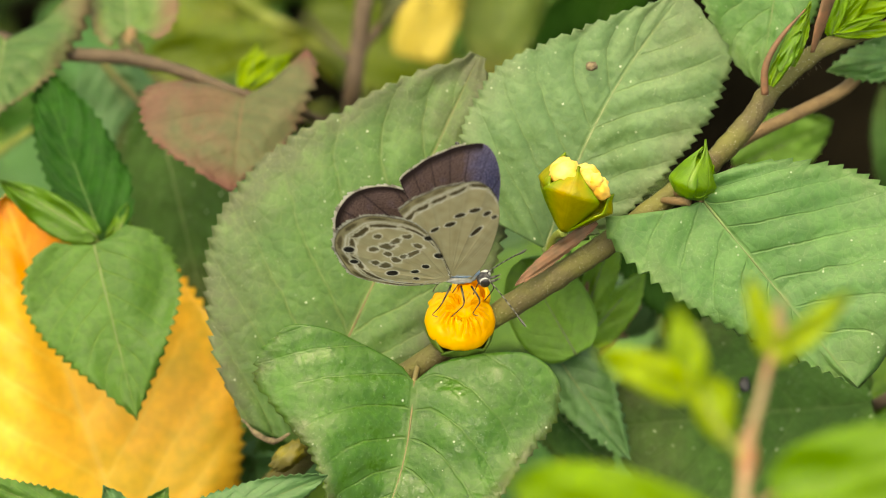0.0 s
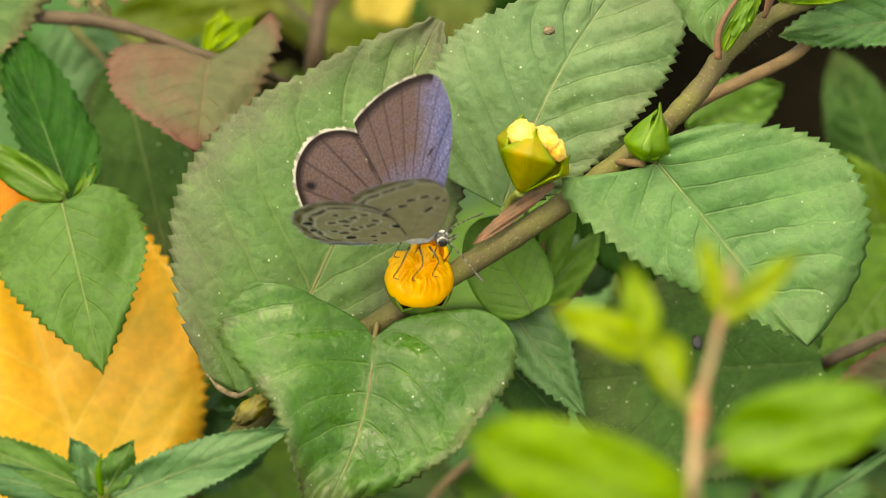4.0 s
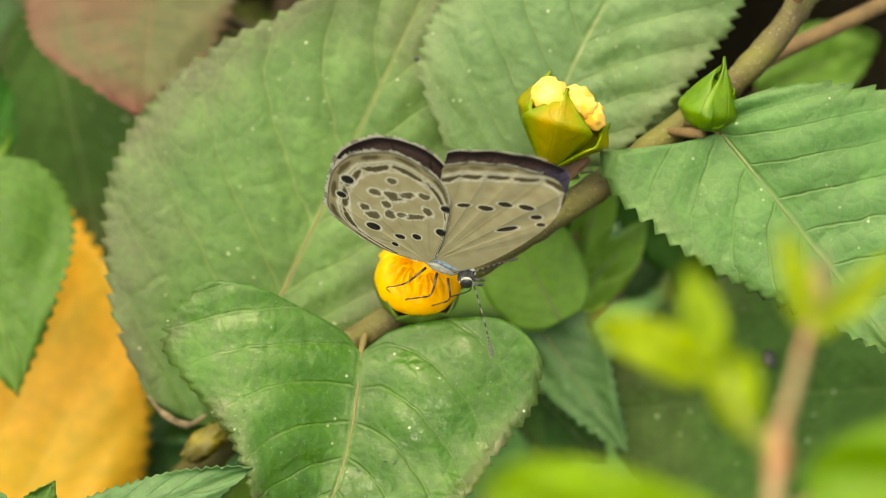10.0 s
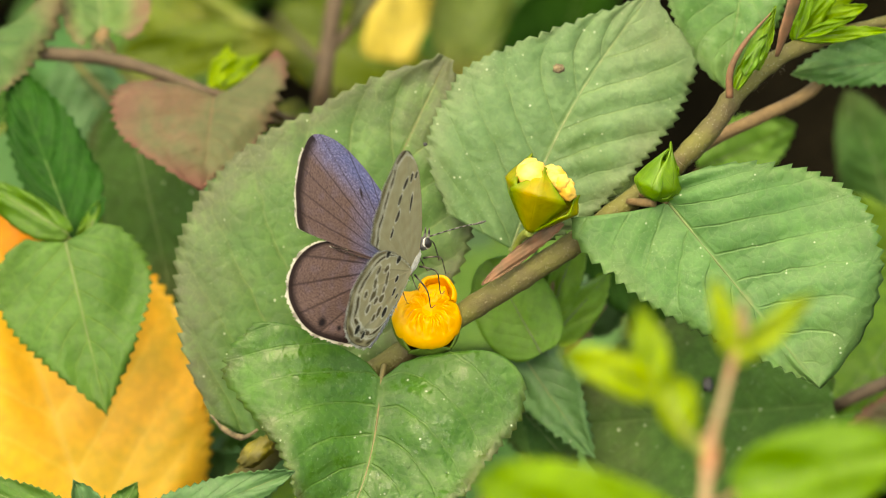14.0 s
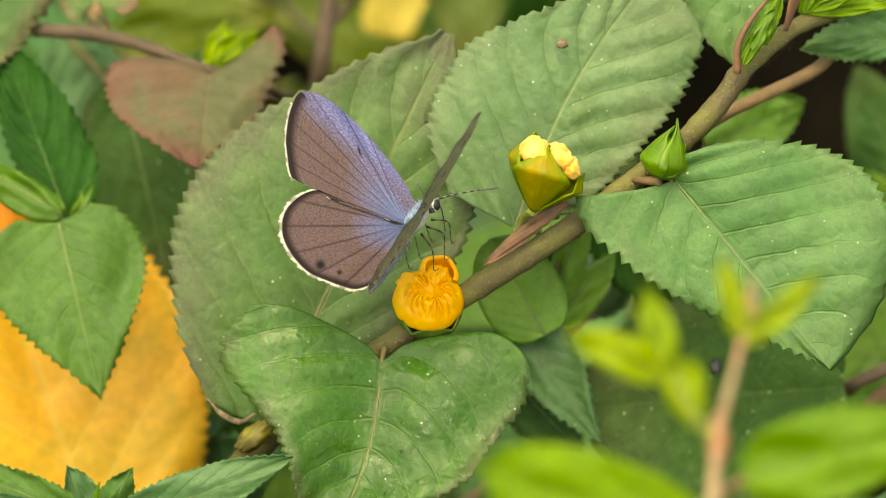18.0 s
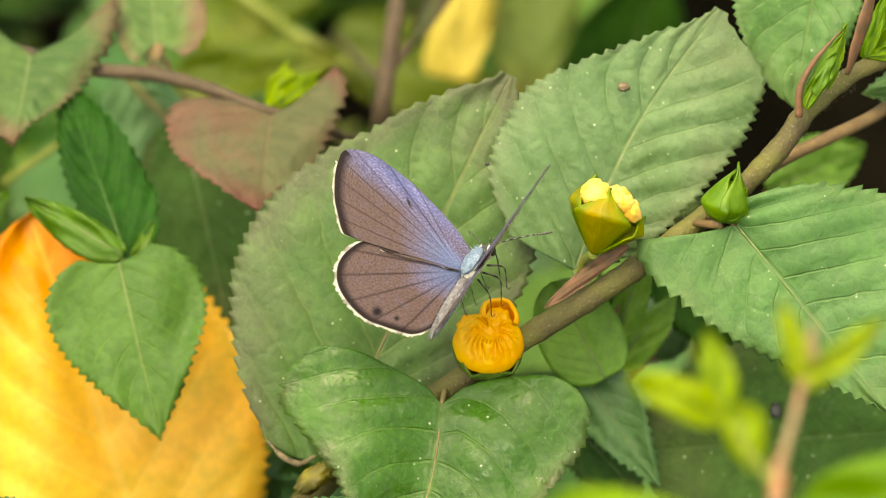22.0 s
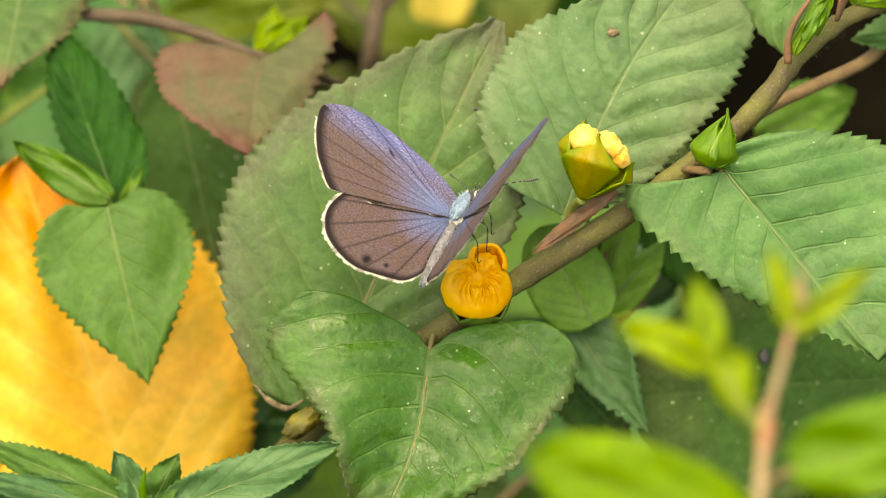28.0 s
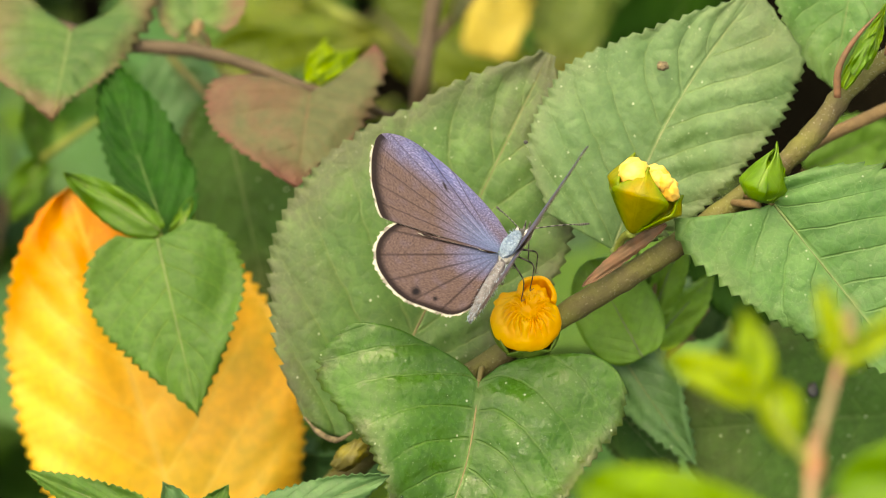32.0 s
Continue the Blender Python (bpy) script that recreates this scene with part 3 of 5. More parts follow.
def pleated_dome(name, R, H, mat):
    """A low dome of crinkled petals: two rings of radial pleats, drawn together at the middle."""
    verts, faces = [], []
    n, m_ = 48, 264
    for i in range(n + 1):
        r = i / n
        for k in range(m_):
            a = 2 * math.pi * k / m_
            # the crinkled ring lies round a point a little below the middle
            cx, cy = r * math.cos(a) - 0.05, r * math.sin(a) + 0.10
            q, b_ = math.hypot(cx, cy), math.atan2(cy, cx)
            wob = 0.9 * noise.noise((math.cos(b_) * 1.6, math.sin(b_) * 1.6, q * 1.5))
            size = 0.65 + 0.7 * abs(noise.noise((math.cos(b_) * 3, math.sin(b_) * 3, 5)))
            ring = math.sin(math.pi * (q - 0.22) / 0.56) if 0.22 < q < 0.78 else 0.0
            z = H * math.sqrt(max(0.0, 1 - r * r * 0.985)) - 0.45 * MM * math.exp(-(q / 0.20) ** 2) + 0.20 * MM * ring
            z += 0.66 * MM * size * ring ** 0.7 * (abs(math.sin(10 * b_ - 2.5 * q + 4 * wob)) ** 0.8 - 0.35)
            z += 0.22 * MM * ring * noise.noise((q * 9 * math.cos(b_), q * 9 * math.sin(b_), 2))
            z += 0.14 * MM * math.sin(31 * b_ + 9 * q + 5 * wob) * math.exp(-((q - 0.36) / 0.12) ** 2)
            z += 0.16 * MM * noise.noise((r * 5 * math.cos(a), r * 5 * math.sin(a), 4))
            rr = R * r * (1 + 0.02 * noise.noise((math.cos(a) * 3, math.sin(a) * 3, 9)))
            verts.append((rr * math.cos(a), rr * math.sin(a), z))
    for i in range(n):
        for k in range(m_):
            k2 = (k + 1) % m_
            faces.append((i * m_ + k, (i + 1) * m_ + k, (i + 1) * m_ + k2, i * m_ + k2))
    # the outer petals' backs run down into the calyx
    for j in range(1, 7):
        for k in range(m_):
            x, y, z = verts[n * m_ + k]
            f = 1 + 0.05 * math.sin(j * 0.55) - 0.012 * j * j
            verts.append((x * f, y * f, z - 0.26 * MM * j))
    for i in range(n, n + 6):
        for k in range(m_):
            k2 = (k + 1) % m_
            faces.append((i * m_ + k, (i + 1) * m_ + k, (i + 1) * m_ + k2, i * m_ + k2))
    return mesh_of(name, verts, faces, mat)


def along(base, direction, spin=0.0):
    """A pose at base whose z axis runs along direction."""
    q = Vector(direction).to_track_quat("Z", "Y").to_matrix().to_4x4()
    q.translation = base
    return q @ pose(0, 0, 0, 0, 0, spin)


def pic(u, v, w):
    """A direction from its share across, up and out of the plan."""
    return (RIGHT * u + UP * v + OUT * w).normalized()


def facing_frame(base, direction):
    """A pose at base whose z axis runs along direction and whose x axis turns to the open side of the plan."""
    z = Vector(direction).normalized()
    x = (OUT - z * OUT.dot(z)).normalized()
    m4 = Matrix((x, z.cross(x), z)).transposed().to_4x4()
    m4.translation = base
    return m4


def kite_sepal(name, R, H, th0, half, mat, flare=0.0):
    """One kite-shaped, keeled sepal: narrow at its foot, broadest above the middle, drawn to a sharp point."""
    verts, uvs, faces = [], [], []
    n, m_ = 20, 10
    for i in range(n + 1):
        t = i / n
        r = R * (0.10 + 0.90 * min(1, t / 0.60) ** 0.92)
        r -= R * (0.46 * max(0, (t - 0.58) / 0.42) ** 1.4) * (1 - flare * 2)
        r += R * flare * t * t * 0.6
        w_ = half * (1.0 if t < 0.5 else max(0.03, 1 - ((t - 0.5) / 0.5) ** 1.25))
        for k in range(m_ + 1):
            q = k / m_ * 2 - 1
            a = th0 + w_ * q
            rr = r * (1 + 0.12 * (1 - abs(q)) ** 2 + 0.10 * abs(q) ** 4 * (1.2 - t)) + 0.10 * R * max(0, t - 0.85) / 0.15
            verts.append((rr * math.cos(a), rr * math.sin(a), H * t - 0.05 * H * abs(q) * t))
            uvs.append((0.5 + 0.5 * q, t))
    for i in range(n):
        for k in range(m_):
            p = i * (m_ + 1) + k
            faces.append((p, p + 1, p + m_ + 2, p + m_ + 1))
    return mesh_of(name, verts, faces, mat, uvs)


def hood_petal(name, R, H, spread, mat):
    """An upright petal bent round the top of the flower like a hood, open downwards, with a rolled rim."""
    verts, faces = [], []
    n, m_ = 16, 36
    for i in range(n + 1):
        v = i / n
        for k in range(m_ + 1):
            q = k / m_ * 2 - 1
            a = spread * q
            tall = H * (1 - 0.55 * abs(q) ** 2.5) * (1 + 0.08 * noise.noise((q * 3, 1, 2)))
            r = R * (0.82 + 0.42 * math.sin(math.pi * (0.15 + 0.62 * v))) * (1 + 0.05 * noise.noise((q * 2.5, v * 2, 7)))
            r += 0.10 * MM * math.sin(9 * q) * v
            verts.append((r * math.sin(a), r * math.cos(a), tall * math.sin(0.5 * math.pi * v)))
    for i in range(n):
        for k in range(m_):
            p = i * (m_ + 1) + k
            faces.append((p, p + 1, p + m_ + 2, p + m_ + 1))
    return mesh_of(name, verts, faces, mat)


def make_flowering_plant():
    base = soil(95, 1235)
    plant = thing("flowering_herb", base, "yellow-flowered herb with toothed green leaves on a hairy stem", "plant")
    pts = [base, P(150, 1180, -75), P(330, 1030, -34), P(500, 868, -12), P(615, 775, -5), P(715, 700, -2), P(870, 600, -1),
           P(1000, 520, -1), P(1085, 464, -1), P(1180, 392, -2), P(1262, 326, -2), P(1322, 262, -2), P(1368, 200, -2), P(1440, 142, -3), P(1500, 116, -4),
           P(1580, 92, -6), P(1700, 60, -10)]
    r = [1.3, 1.25, 1.2, 1.15, 1.1, 1.1, 1.12, 1.1, 1.08, 1.0, 0.98, 1.0, 1.0, 0.85, 0.75, 0.6, 0.45]
    part("stem", tube("stem", pts, [q * MM for q in r], M["stem"], 14, 8, 0.16, 4), plant, None, "hairy olive-brown stem")
    # short hairs of the stem
    rng = random.Random(8)
    line = smooth_line(pts[5:14], 10)
    verts, faces = [], []
    for _ in range(900):
        i = rng.randrange(len(line) - 1)
        p = line[i].lerp(line[i + 1], rng.random())
        d = (line[i + 1] - line[i]).normalized()
        n_ = d.orthogonal().normalized()
        n_.rotate(Matrix.Rotation(rng.random() * 6.28, 3, d))
        s = d.cross(n_) * 0.022 * MM
        p0 = p + n_ * 1.0 * MM
        p1 = p + n_ * (1.22 + 0.35 * rng.random()) * MM + d * rng.uniform(-0.15, 0.15) * MM
        b = len(verts)
        verts += [p0 - s, p0 + s, p1]
        faces.append((b, b + 1, b + 2))
    part("stem_hairs", mesh_of("stem_hairs", verts, faces, M["white_hair"]), plant)
    # twig behind the stem, and the papery sheaths
    part("side_twig", tube("side_twig", [P(1262, 326, -4), P(1330, 285, -8), P(1410, 248, -10), P(1495, 205, -12), P(1545, 150, -12), P(1600, 110, -13), P(1700, 60, -14)],
                           [q * MM for q in (0.6, 0.62, 0.62, 0.6, 0.5, 0.45, 0.4)], M["rust"], 10), plant, None, "rust-brown thin side twig")
    add_leaf(plant, P(1046, 440, 0.7), P(898, 552, 0.9), 12, 16, "sheath", "sheath", 0, None, "papery pinkish-brown stipule", 0.1, "stipule", a=0.5, b=0.6, teeth=10, tooth=0.08, fold=-0.1, droop=0.0, cup=0.3, quilt=0.0, wave=0.15, seed=8.8)
    part("stipule", tube("stipule", [P(1436, 140, -1), P(1450, 95, -0.5), P(1468, 40, 0), P(1486, -30, 0)], [0.3 * MM, 0.75 * MM, 0.95 * MM, 0.5 * MM], M["sheath"], 12, 6, 0.06, 1, None, 0.35), plant, None, "rust-brown stipule")
    part("stipule", tube("stipule", [P(1350, 214, 0), P(1352, 165, 0.8), P(1378, 115, 1.2), P(1425, 62, 1)], [0.35 * MM, 0.32 * MM, 0.24 * MM, 0.06 * MM], M["sheath"], 8, 6), plant)
    for x0, y0, x1, y1, wd, w in ((1362, 200, 1432, 68, 17, 0.5), (1378, 175, 1420, 100, 16, 1.2), (1400, 165, 1436, 50, 14, 0), (1465, 112, 1560, 10, 20, -4), (1475, 108, 1640, 96, 16, -3), (1480, 100, 1600, 50, 24, -5), (1490, 60, 1620, -30, 40, -6), (1470, 110, 1510, -10, 16, -3), (1485, 104, 1580, 70, 12, -2)):
        add_leaf(plant, P(x0, y0, w), P(x1, y1, w + 0.5), wd, wd * 0.9, "spring" if x0 > 1450 else "budgreen", "rib", 10, None, "narrow young green leaf", 0.12, "young_leaf", teeth=8, tooth=0.1, cup=0.5, quilt=0.1, wave=0.3, seed=x0 * 0.01)
    # the broad leaves
    add_leaf(plant, P(503, 838, -7), P(838, 138, -6.5), 310, 200, "broad", "redrib", 0, None, "broad dusty green leaf with purplish toothed margin", 0.30,
             left=((0, 100), (0.06, 172), (0.13, 225), (0.28, 293), (0.37, 311), (0.49, 306), (0.6, 272), (0.684, 235), (0.73, 200), (0.82, 150), (0.89, 110), (0.95, 56), (1, 10)),
             right=((0, 30), (0.15, 120), (0.3, 172), (0.45, 190), (0.56, 189), (0.635, 190), (0.8, 140), (0.9, 80), (1, 8)),
             teeth=34, tooth=0.6, fold=0.03, droop=0.02, cup=0.03, quilt=0.55, wave=0.35, seed=2.3, rows=4, across=14)
    petiole(plant, P(500, 868, -12), P(503, 838, -7), 0.6, "rust")
    add_leaf(plant, P(952, 487, -4.6), P(1210, 22, -5.4), 240, 160, "dusty", "palerib", 0, None, "broad dusty green leaf with finely toothed margin", 0.24,
             left=((0, 128), (0.08, 190), (0.16, 230), (0.3, 246), (0.46, 241), (0.58, 196), (0.69, 148), (0.84, 78), (0.93, 32), (1, 8)),
             right=((0, 20), (0.15, 85), (0.3, 118), (0.41, 132), (0.56, 149), (0.68, 157), (0.81, 148), (0.90, 130), (0.945, 58), (1, 10)),
             teeth=30, tooth=0.55, fold=0.03, droop=0.0, cup=0.02, quilt=0.55, wave=0.25, bend=0.05, seed=3.1, rows=4, across=14)
    petiole(plant, P(985, 535, -1.5), P(952, 487, -4.6), 0.4, "rib")
    add_leaf(plant, P(1236, 402, 1.5), P(1510, 742, 4), 276, 178, "fresh", "rib", 0, None, "broad fresh green leaf with toothed margin", 0.30,
             a=0.12, b=1.05, al=0.62, bl=0.55, lobe=0.20, lobe_l=0.05, teeth=22, tooth=0.75, fold=0.06, droop=0.04, cup=0.1, quilt=0.40, wave=0.7, seed=4.2, rows=4, across=12)
    petiole(plant, P(1190, 388, -1), P(1236, 402, 1.5), 0.42, "rust", -0.3)
    folded = dict(left=((0, 256), (0.1, 272), (0.3, 236), (0.5, 212), (0.68, 150), (0.93, 28), (1, 8)),
                  right=((0, 250), (0.1, 280), (0.18, 288), (0.27, 280), (0.37, 228), (0.52, 152), (0.65, 114), (0.82, 68), (0.97, 30), (1, 8)),
                  lobe=0.14, lobe_l=0.37, lobe_p=0.5, lobe_pl=0.55, blunt=0.6, bend=0.07, teeth=26, tooth=0.55, fold=0.50, cup=0.42, fold_l=0.30, cup_l=0.10,
                  droop=0.05, quilt=0.45, wave=0.8, seed=5.6, rows=4, across=14)
    add_leaf(plant, P(714, 722, 1.0), P(608, 1055, 5), 250, 268, "wet", "redrib", 0, None, "glossy green leaf folded along its reddish midrib", 0.24, **folded)
    petiole(plant, P(720, 697, -0.5), P(714, 722, 1.0), 0.28, "redrib")
    # droplets added to give the wet blade its small glints
    wet = dict(LEAF, **folded)
    m4 = lay(P(714, 722, 1.0), P(608, 1055, 5))
    L, rng = (P(608, 1055, 5) - P(714, 722, 1.0)).length, random.Random(77)
    verts, faces = [], []
    for k in range(46):
        t, xs = rng.uniform(0.15, 0.7), rng.choice((1, 1, 1, -1)) * rng.uniform(0.08, 0.75)
        W = (250 if xs > 0 else 268) * 0.05 * MM
        y = xs * margin(folded["left" if xs > 0 else "right"], 100)[int(t * 100)] + 0.07 * L * math.sin(math.pi * t) * (1 - xs * xs)
        x = t * L - (0.37 if xs > 0 else 0.14) * L * (1 - t) ** 3 * abs(xs) ** 0.5
        c = Vector((x, y, leaf_height(L, W, t, xs, y, wet) + 0.00002))
        r = rng.uniform(0.05, 0.16) * MM
        b = len(verts)
        sx, sy = rng.uniform(0.7, 1.5), rng.uniform(0.7, 1.2)
        for i in range(5):
            e = i / 4 * math.pi / 2
            for q in range(10):
                a = q * math.pi / 5
                verts.append(m4 @ (c + Vector((sx * r * math.cos(e) * math.cos(a), sy * r * math.cos(e) * math.sin(a), 0.7 * r * math.sin(e)))))
        for i in range(4):
            for q in range(10):
                faces.append((b + i * 10 + q, b + i * 10 + (q + 1) % 10, b + (i + 1) * 10 + (q + 1) % 10, b + (i + 1) * 10 + q))
    part("water_droplets", mesh_of("water_droplets", verts, faces, M["water"]), plant, None, "tiny clear droplets added for glints on the wet leaf")
    add_leaf(plant, P(1400, -130, -9), P(1343, 192, -6), 92, 150, "fresh", "rib", 0, None, "fresh green toothed leaf", 0.25, teeth=24, seed=6.5, quilt=0.35)
    petiole(plant, P(1478, -10, -4), P(1400, -130, -9), 0.4, "rust")
    add_leaf(plant, P(1730, 140, -12), P(1468, 172, -9), 46, 62, "fresh", "rib", 0, None, "fresh green toothed leaf", 0.25, teeth=18, seed=7.5)
    # withered end of the broad leaf and the olive node under it
    part("withered_bract", lump("withered_bract", 1.1 * MM, 0.85 * MM, 1.9 * MM, M["bract"], 4, 0.4, 2, 7, 0.06), plant, along(P(488, 852, -4.5), pic(0.80, 0.6, 0.1)), "olive-yellow withered bract")
    part("withered_margin", tube("withered_margin", [P(405, 785, -5.5), P(430, 812, -5.2), P(462, 826, -5.2), P(490, 812, -5)], [0.06 * MM, 0.25 * MM, 0.28 * MM, 0.1 * MM], M["dirt"], 8, 5, 0.5, 2, None, 0.5), plant, None, "curled brown withered leaf margin")
    # marks on the broad leaf
    part("leaf_crumb", lump("leaf_crumb", 0.5 * MM, 0.42 * MM, 0.35 * MM, M["dirt"], 5, 0.5, 4, 0, 0, 16, 24), plant, along(P(1040, 160, -3.4), pic(0, 0, 1)), "small brown crumb on the leaf")
    for i, (x, y) in enumerate(((480, 462), (497, 470), (488, 478), (505, 464), (514, 476), (498, 486), (474, 470))):
        part("leaf_scar", lump("leaf_scar", (0.15 + 0.08 * (i % 3)) * MM, 0.09 * MM, 0.03 * MM, M["scar"], 6, 0.9, i, 0, 0, 8, 12), plant, along(P(x, y, -6.2), pic(0, 0, 1), 37 * i))
    part("dark_spot", lump("dark_spot", 0.2 * MM, 0.18 * MM, 0.08 * MM, M["black"], 5, 0.3, 1, 0, 0, 8, 12), plant, along(P(797, 296, -2.6), pic(0, 0, 1)))

    # half-open orange flower head
    fl = along(P(797, 632, -0.8), pic(0.03, 0.58, 0.81))
    head = part("flower_head", pleated_dome("flower_head", 3.12 * MM, 2.2 * MM, M["petal_orange"]), plant, fl @ pose(0, 0, 1.5 * MM), "half-open orange flower")
    for k in range(5):
        part("sepal", sepal("sepal", 3.46 * MM, (3.6, 3.2, 3.3, 3.8, 3.2)[k] * MM, radians(72 * k + 198), radians(39), M["calyx"], 0.0, 0.02, 0.10), head, fl @ pose(0, 0, -1.35 * MM), "", 0.0002)
    part("petal", hood_petal("petal", 1.12 * MM, 1.65 * MM, radians(95), M["petal_orange"]), head, fl @ pose(0.95 * MM, 1.45 * MM, 2.15 * MM, -10, 4, -14), "upright hooded petal", 0.00045)
    part("petal", lump("petal", 1.3 * MM, 1.6 * MM, 1.3 * MM, M["petal_orange"], 2.4, 0.3, 31), head, fl @ pose(0.92 * MM, 1.3 * MM, 2.65 * MM, -20, 0, -12), "curled inner petal")
    part("petal", lump("petal", 1.2 * MM, 1.5 * MM, 0.85 * MM, M["petal_orange"], 1.6, 0.3, 33), head, fl @ pose(-1.35 * MM, 1.25 * MM, 2.2 * MM, 0, -14, 32), "curled petal edge")

    # yellow bud beside it
    bd = facing_frame(P(985, 456, 2), pic(0.27, 0.95, 0.12))
    bud = part("flower_bud", lump("flower_bud", 1.6 * MM, 1.7 * MM, 2.0 * MM, M["petal_yellow"], 2, 0.1, 3), plant, bd @ pose(0, 0.3 * MM, 4.0 * MM), "yellow bud half wrapped in green sepals")
    for az, half, R, H, flare in ((-4, 58, 3.25, 6.4, 0.0), (-96, 60, 3.2, 7.0, -0.1), (92, 44, 3.3, 4.5, 0.22), (150, 52, 3.2, 5.4, 0.1), (-150, 52, 3.1, 6.2, 0.0)):
        part("sepal", kite_sepal("sepal", R * MM, H * MM, radians(az), radians(half), M["sepal"], flare), bud, bd, "", 0.0002)
    for k, (az, r0, z, rx, ry, rz) in enumerate(((-44, 1.7, 5.2, 1.3, 1.45, 1.25), (-80, 1.5, 5.3, 1.1, 1.1, 1.2), (25, 1.5, 5.2, 0.8, 0.8, 0.8), (48, 2.05, 5.25, 0.75, 0.7, 0.75),
                                                 (66, 2.35, 4.65, 0.95, 0.9, 0.95), (92, 2.2, 5.05, 0.6, 0.6, 0.6), (40, 1.2, 5.6, 0.6, 0.6, 0.6), (150, 1.2, 5.6, 1.0, 1.1, 0.8))):
        a = radians(az)
        part("petal", lump("petal", rx * MM, ry * MM, rz * MM, M["petal_yellow"], 2.2, 0.35, 40 + k, 0, 0, 14, 20), bud,
             bd @ Matrix.Translation((r0 * math.cos(a) * MM, r0 * math.sin(a) * MM, z * MM)) @ Matrix.Rotation(a, 4, "Z"))
    part("pedicel", tube("pedicel", [P(955, 500, -1), P(968, 468, 0.5), P(985, 456, 2.2)], [0.3 * MM, 0.34 * MM, 0.5 * MM], M["green_stem"], 8), plant)
    # small closed green bud
    cl = facing_frame(P(1212, 396, 1.5), pic(0.28, 0.92, 0.2))
    closed = part("closed_bud", lump("closed_bud", 1.3 * MM, 1.4 * MM, 1.6 * MM, M["budgreen"], 2, 0.05, 6), plant, cl @ pose(0, 0, 2.0 * MM), "closed pointed green bud")
    for k, (az, half) in enumerate(((-58, 66), (48, 60), (140, 56), (-150, 60))):
        part("sepal", sepal("sepal", (2.2, 2.05, 1.8, 1.95)[k] * MM, (4.7, 5.3, 4.1, 4.6)[k] * MM, radians(az), radians(half), M["budgreen"], 0.0, 0.24, 0, "drop"), closed, cl, "", 0.00015)
    add_leaf(closed, P(1222, 398, 2.6), P(1256, 340, 2.4), 18, 16, "budgreen", "rib", 20, None, "", 0.1, "sepal", teeth=6, tooth=0.05, cup=0.5, quilt=0.05, wave=0.3, seed=9.4)
    part("pedicel", tube("pedicel", [P(1165, 402, -1), P(1190, 404, 0.8), P(1212, 403, 1.6)], [0.3 * MM, 0.4 * MM, 0.5 * MM], M["rust"], 8), plant)
    return plant


make_flowering_plant()


# ---------------------------------------------------------------- the plants beside and behind it
def make_plant(name, label, root, stem_pts, radii, stem_mat, leaves, category="plant", group=""):
    """A plant with one main stem from the soil and a list of leaves: base, tip, half widths, material, and options."""
    plant = thing(name, root, label, category, group)
    part("stem", tube("stem", [root] + stem_pts, [q * MM for q in radii], M[stem_mat], 10, 8, 0.12, 3), plant)
    for b, t, wl, wr, mat, opt in leaves:
        opt = dict(opt)
        foot = opt.pop("foot", None)
        add_leaf(plant, B(*b), B(*t), wl, wr, mat, opt.pop("rib", "rib"), opt.pop("roll", 0), None, opt.pop("label", ""), opt.pop("rib_r", 0.25), **opt)
        if foot:
            petiole(plant, B(*foot), B(*b), 0.35, stem_mat)
    return plant


make_plant("heart_leaved_herb", "young herb with a heart-shaped bright green leaf", soil(160, 700),
           [B(170, 600, -60), B(150, 500, -25), B(140, 462, -15)], [0.9, 0.8, 0.6, 0.5], "green_stem", [
    ((137, 464, -13), (208, 770, -9), 142, 150, "heart", dict(a=0.36, b=1.05, lobe=0.06, teeth=20, tooth=0.6, fold=0.05, cup=0.12, quilt=0.15, seed=11.1, label="heart-shaped bright green leaf")),
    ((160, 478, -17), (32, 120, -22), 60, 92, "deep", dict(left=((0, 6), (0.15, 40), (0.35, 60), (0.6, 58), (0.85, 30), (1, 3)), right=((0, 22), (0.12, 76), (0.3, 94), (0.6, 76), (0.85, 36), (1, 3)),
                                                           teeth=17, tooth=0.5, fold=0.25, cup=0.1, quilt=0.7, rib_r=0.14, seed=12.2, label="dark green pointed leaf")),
    ((145, 450, -14), (-32, 345, -16), 42, 30, "grass", dict(teeth=8, tooth=0.1, quilt=0.1, cup=0.4, seed=13.3, label="small narrow yellow-green leaf")),
    ((170, 480, -16), (200, 390, -17), 22, 20, "grass", dict(teeth=8, tooth=0.1, quilt=0.1, seed=13.8)),
])
make_plant("yellowing_herb", "herb with one large leaf turned golden yellow", soil(250, 1180),
           [B(240, 1150, -70), B(228, 1110, -32)], [0.9, 0.7, 0.5], "rust", [
    ((222, 1095, -27), (-22, 375, -25), 225, 292, "gold", dict(a=0.5, b=0.55, teeth=34, tooth=0.7, fold=0.12, droop=0.0, cup=0.06, quilt=0.6, wave=1.3, seed=14.4, across=12, rib_r=0.35, rib="goldrib", label="large golden-yellow leaf with orange tip and toothed margin")),
])
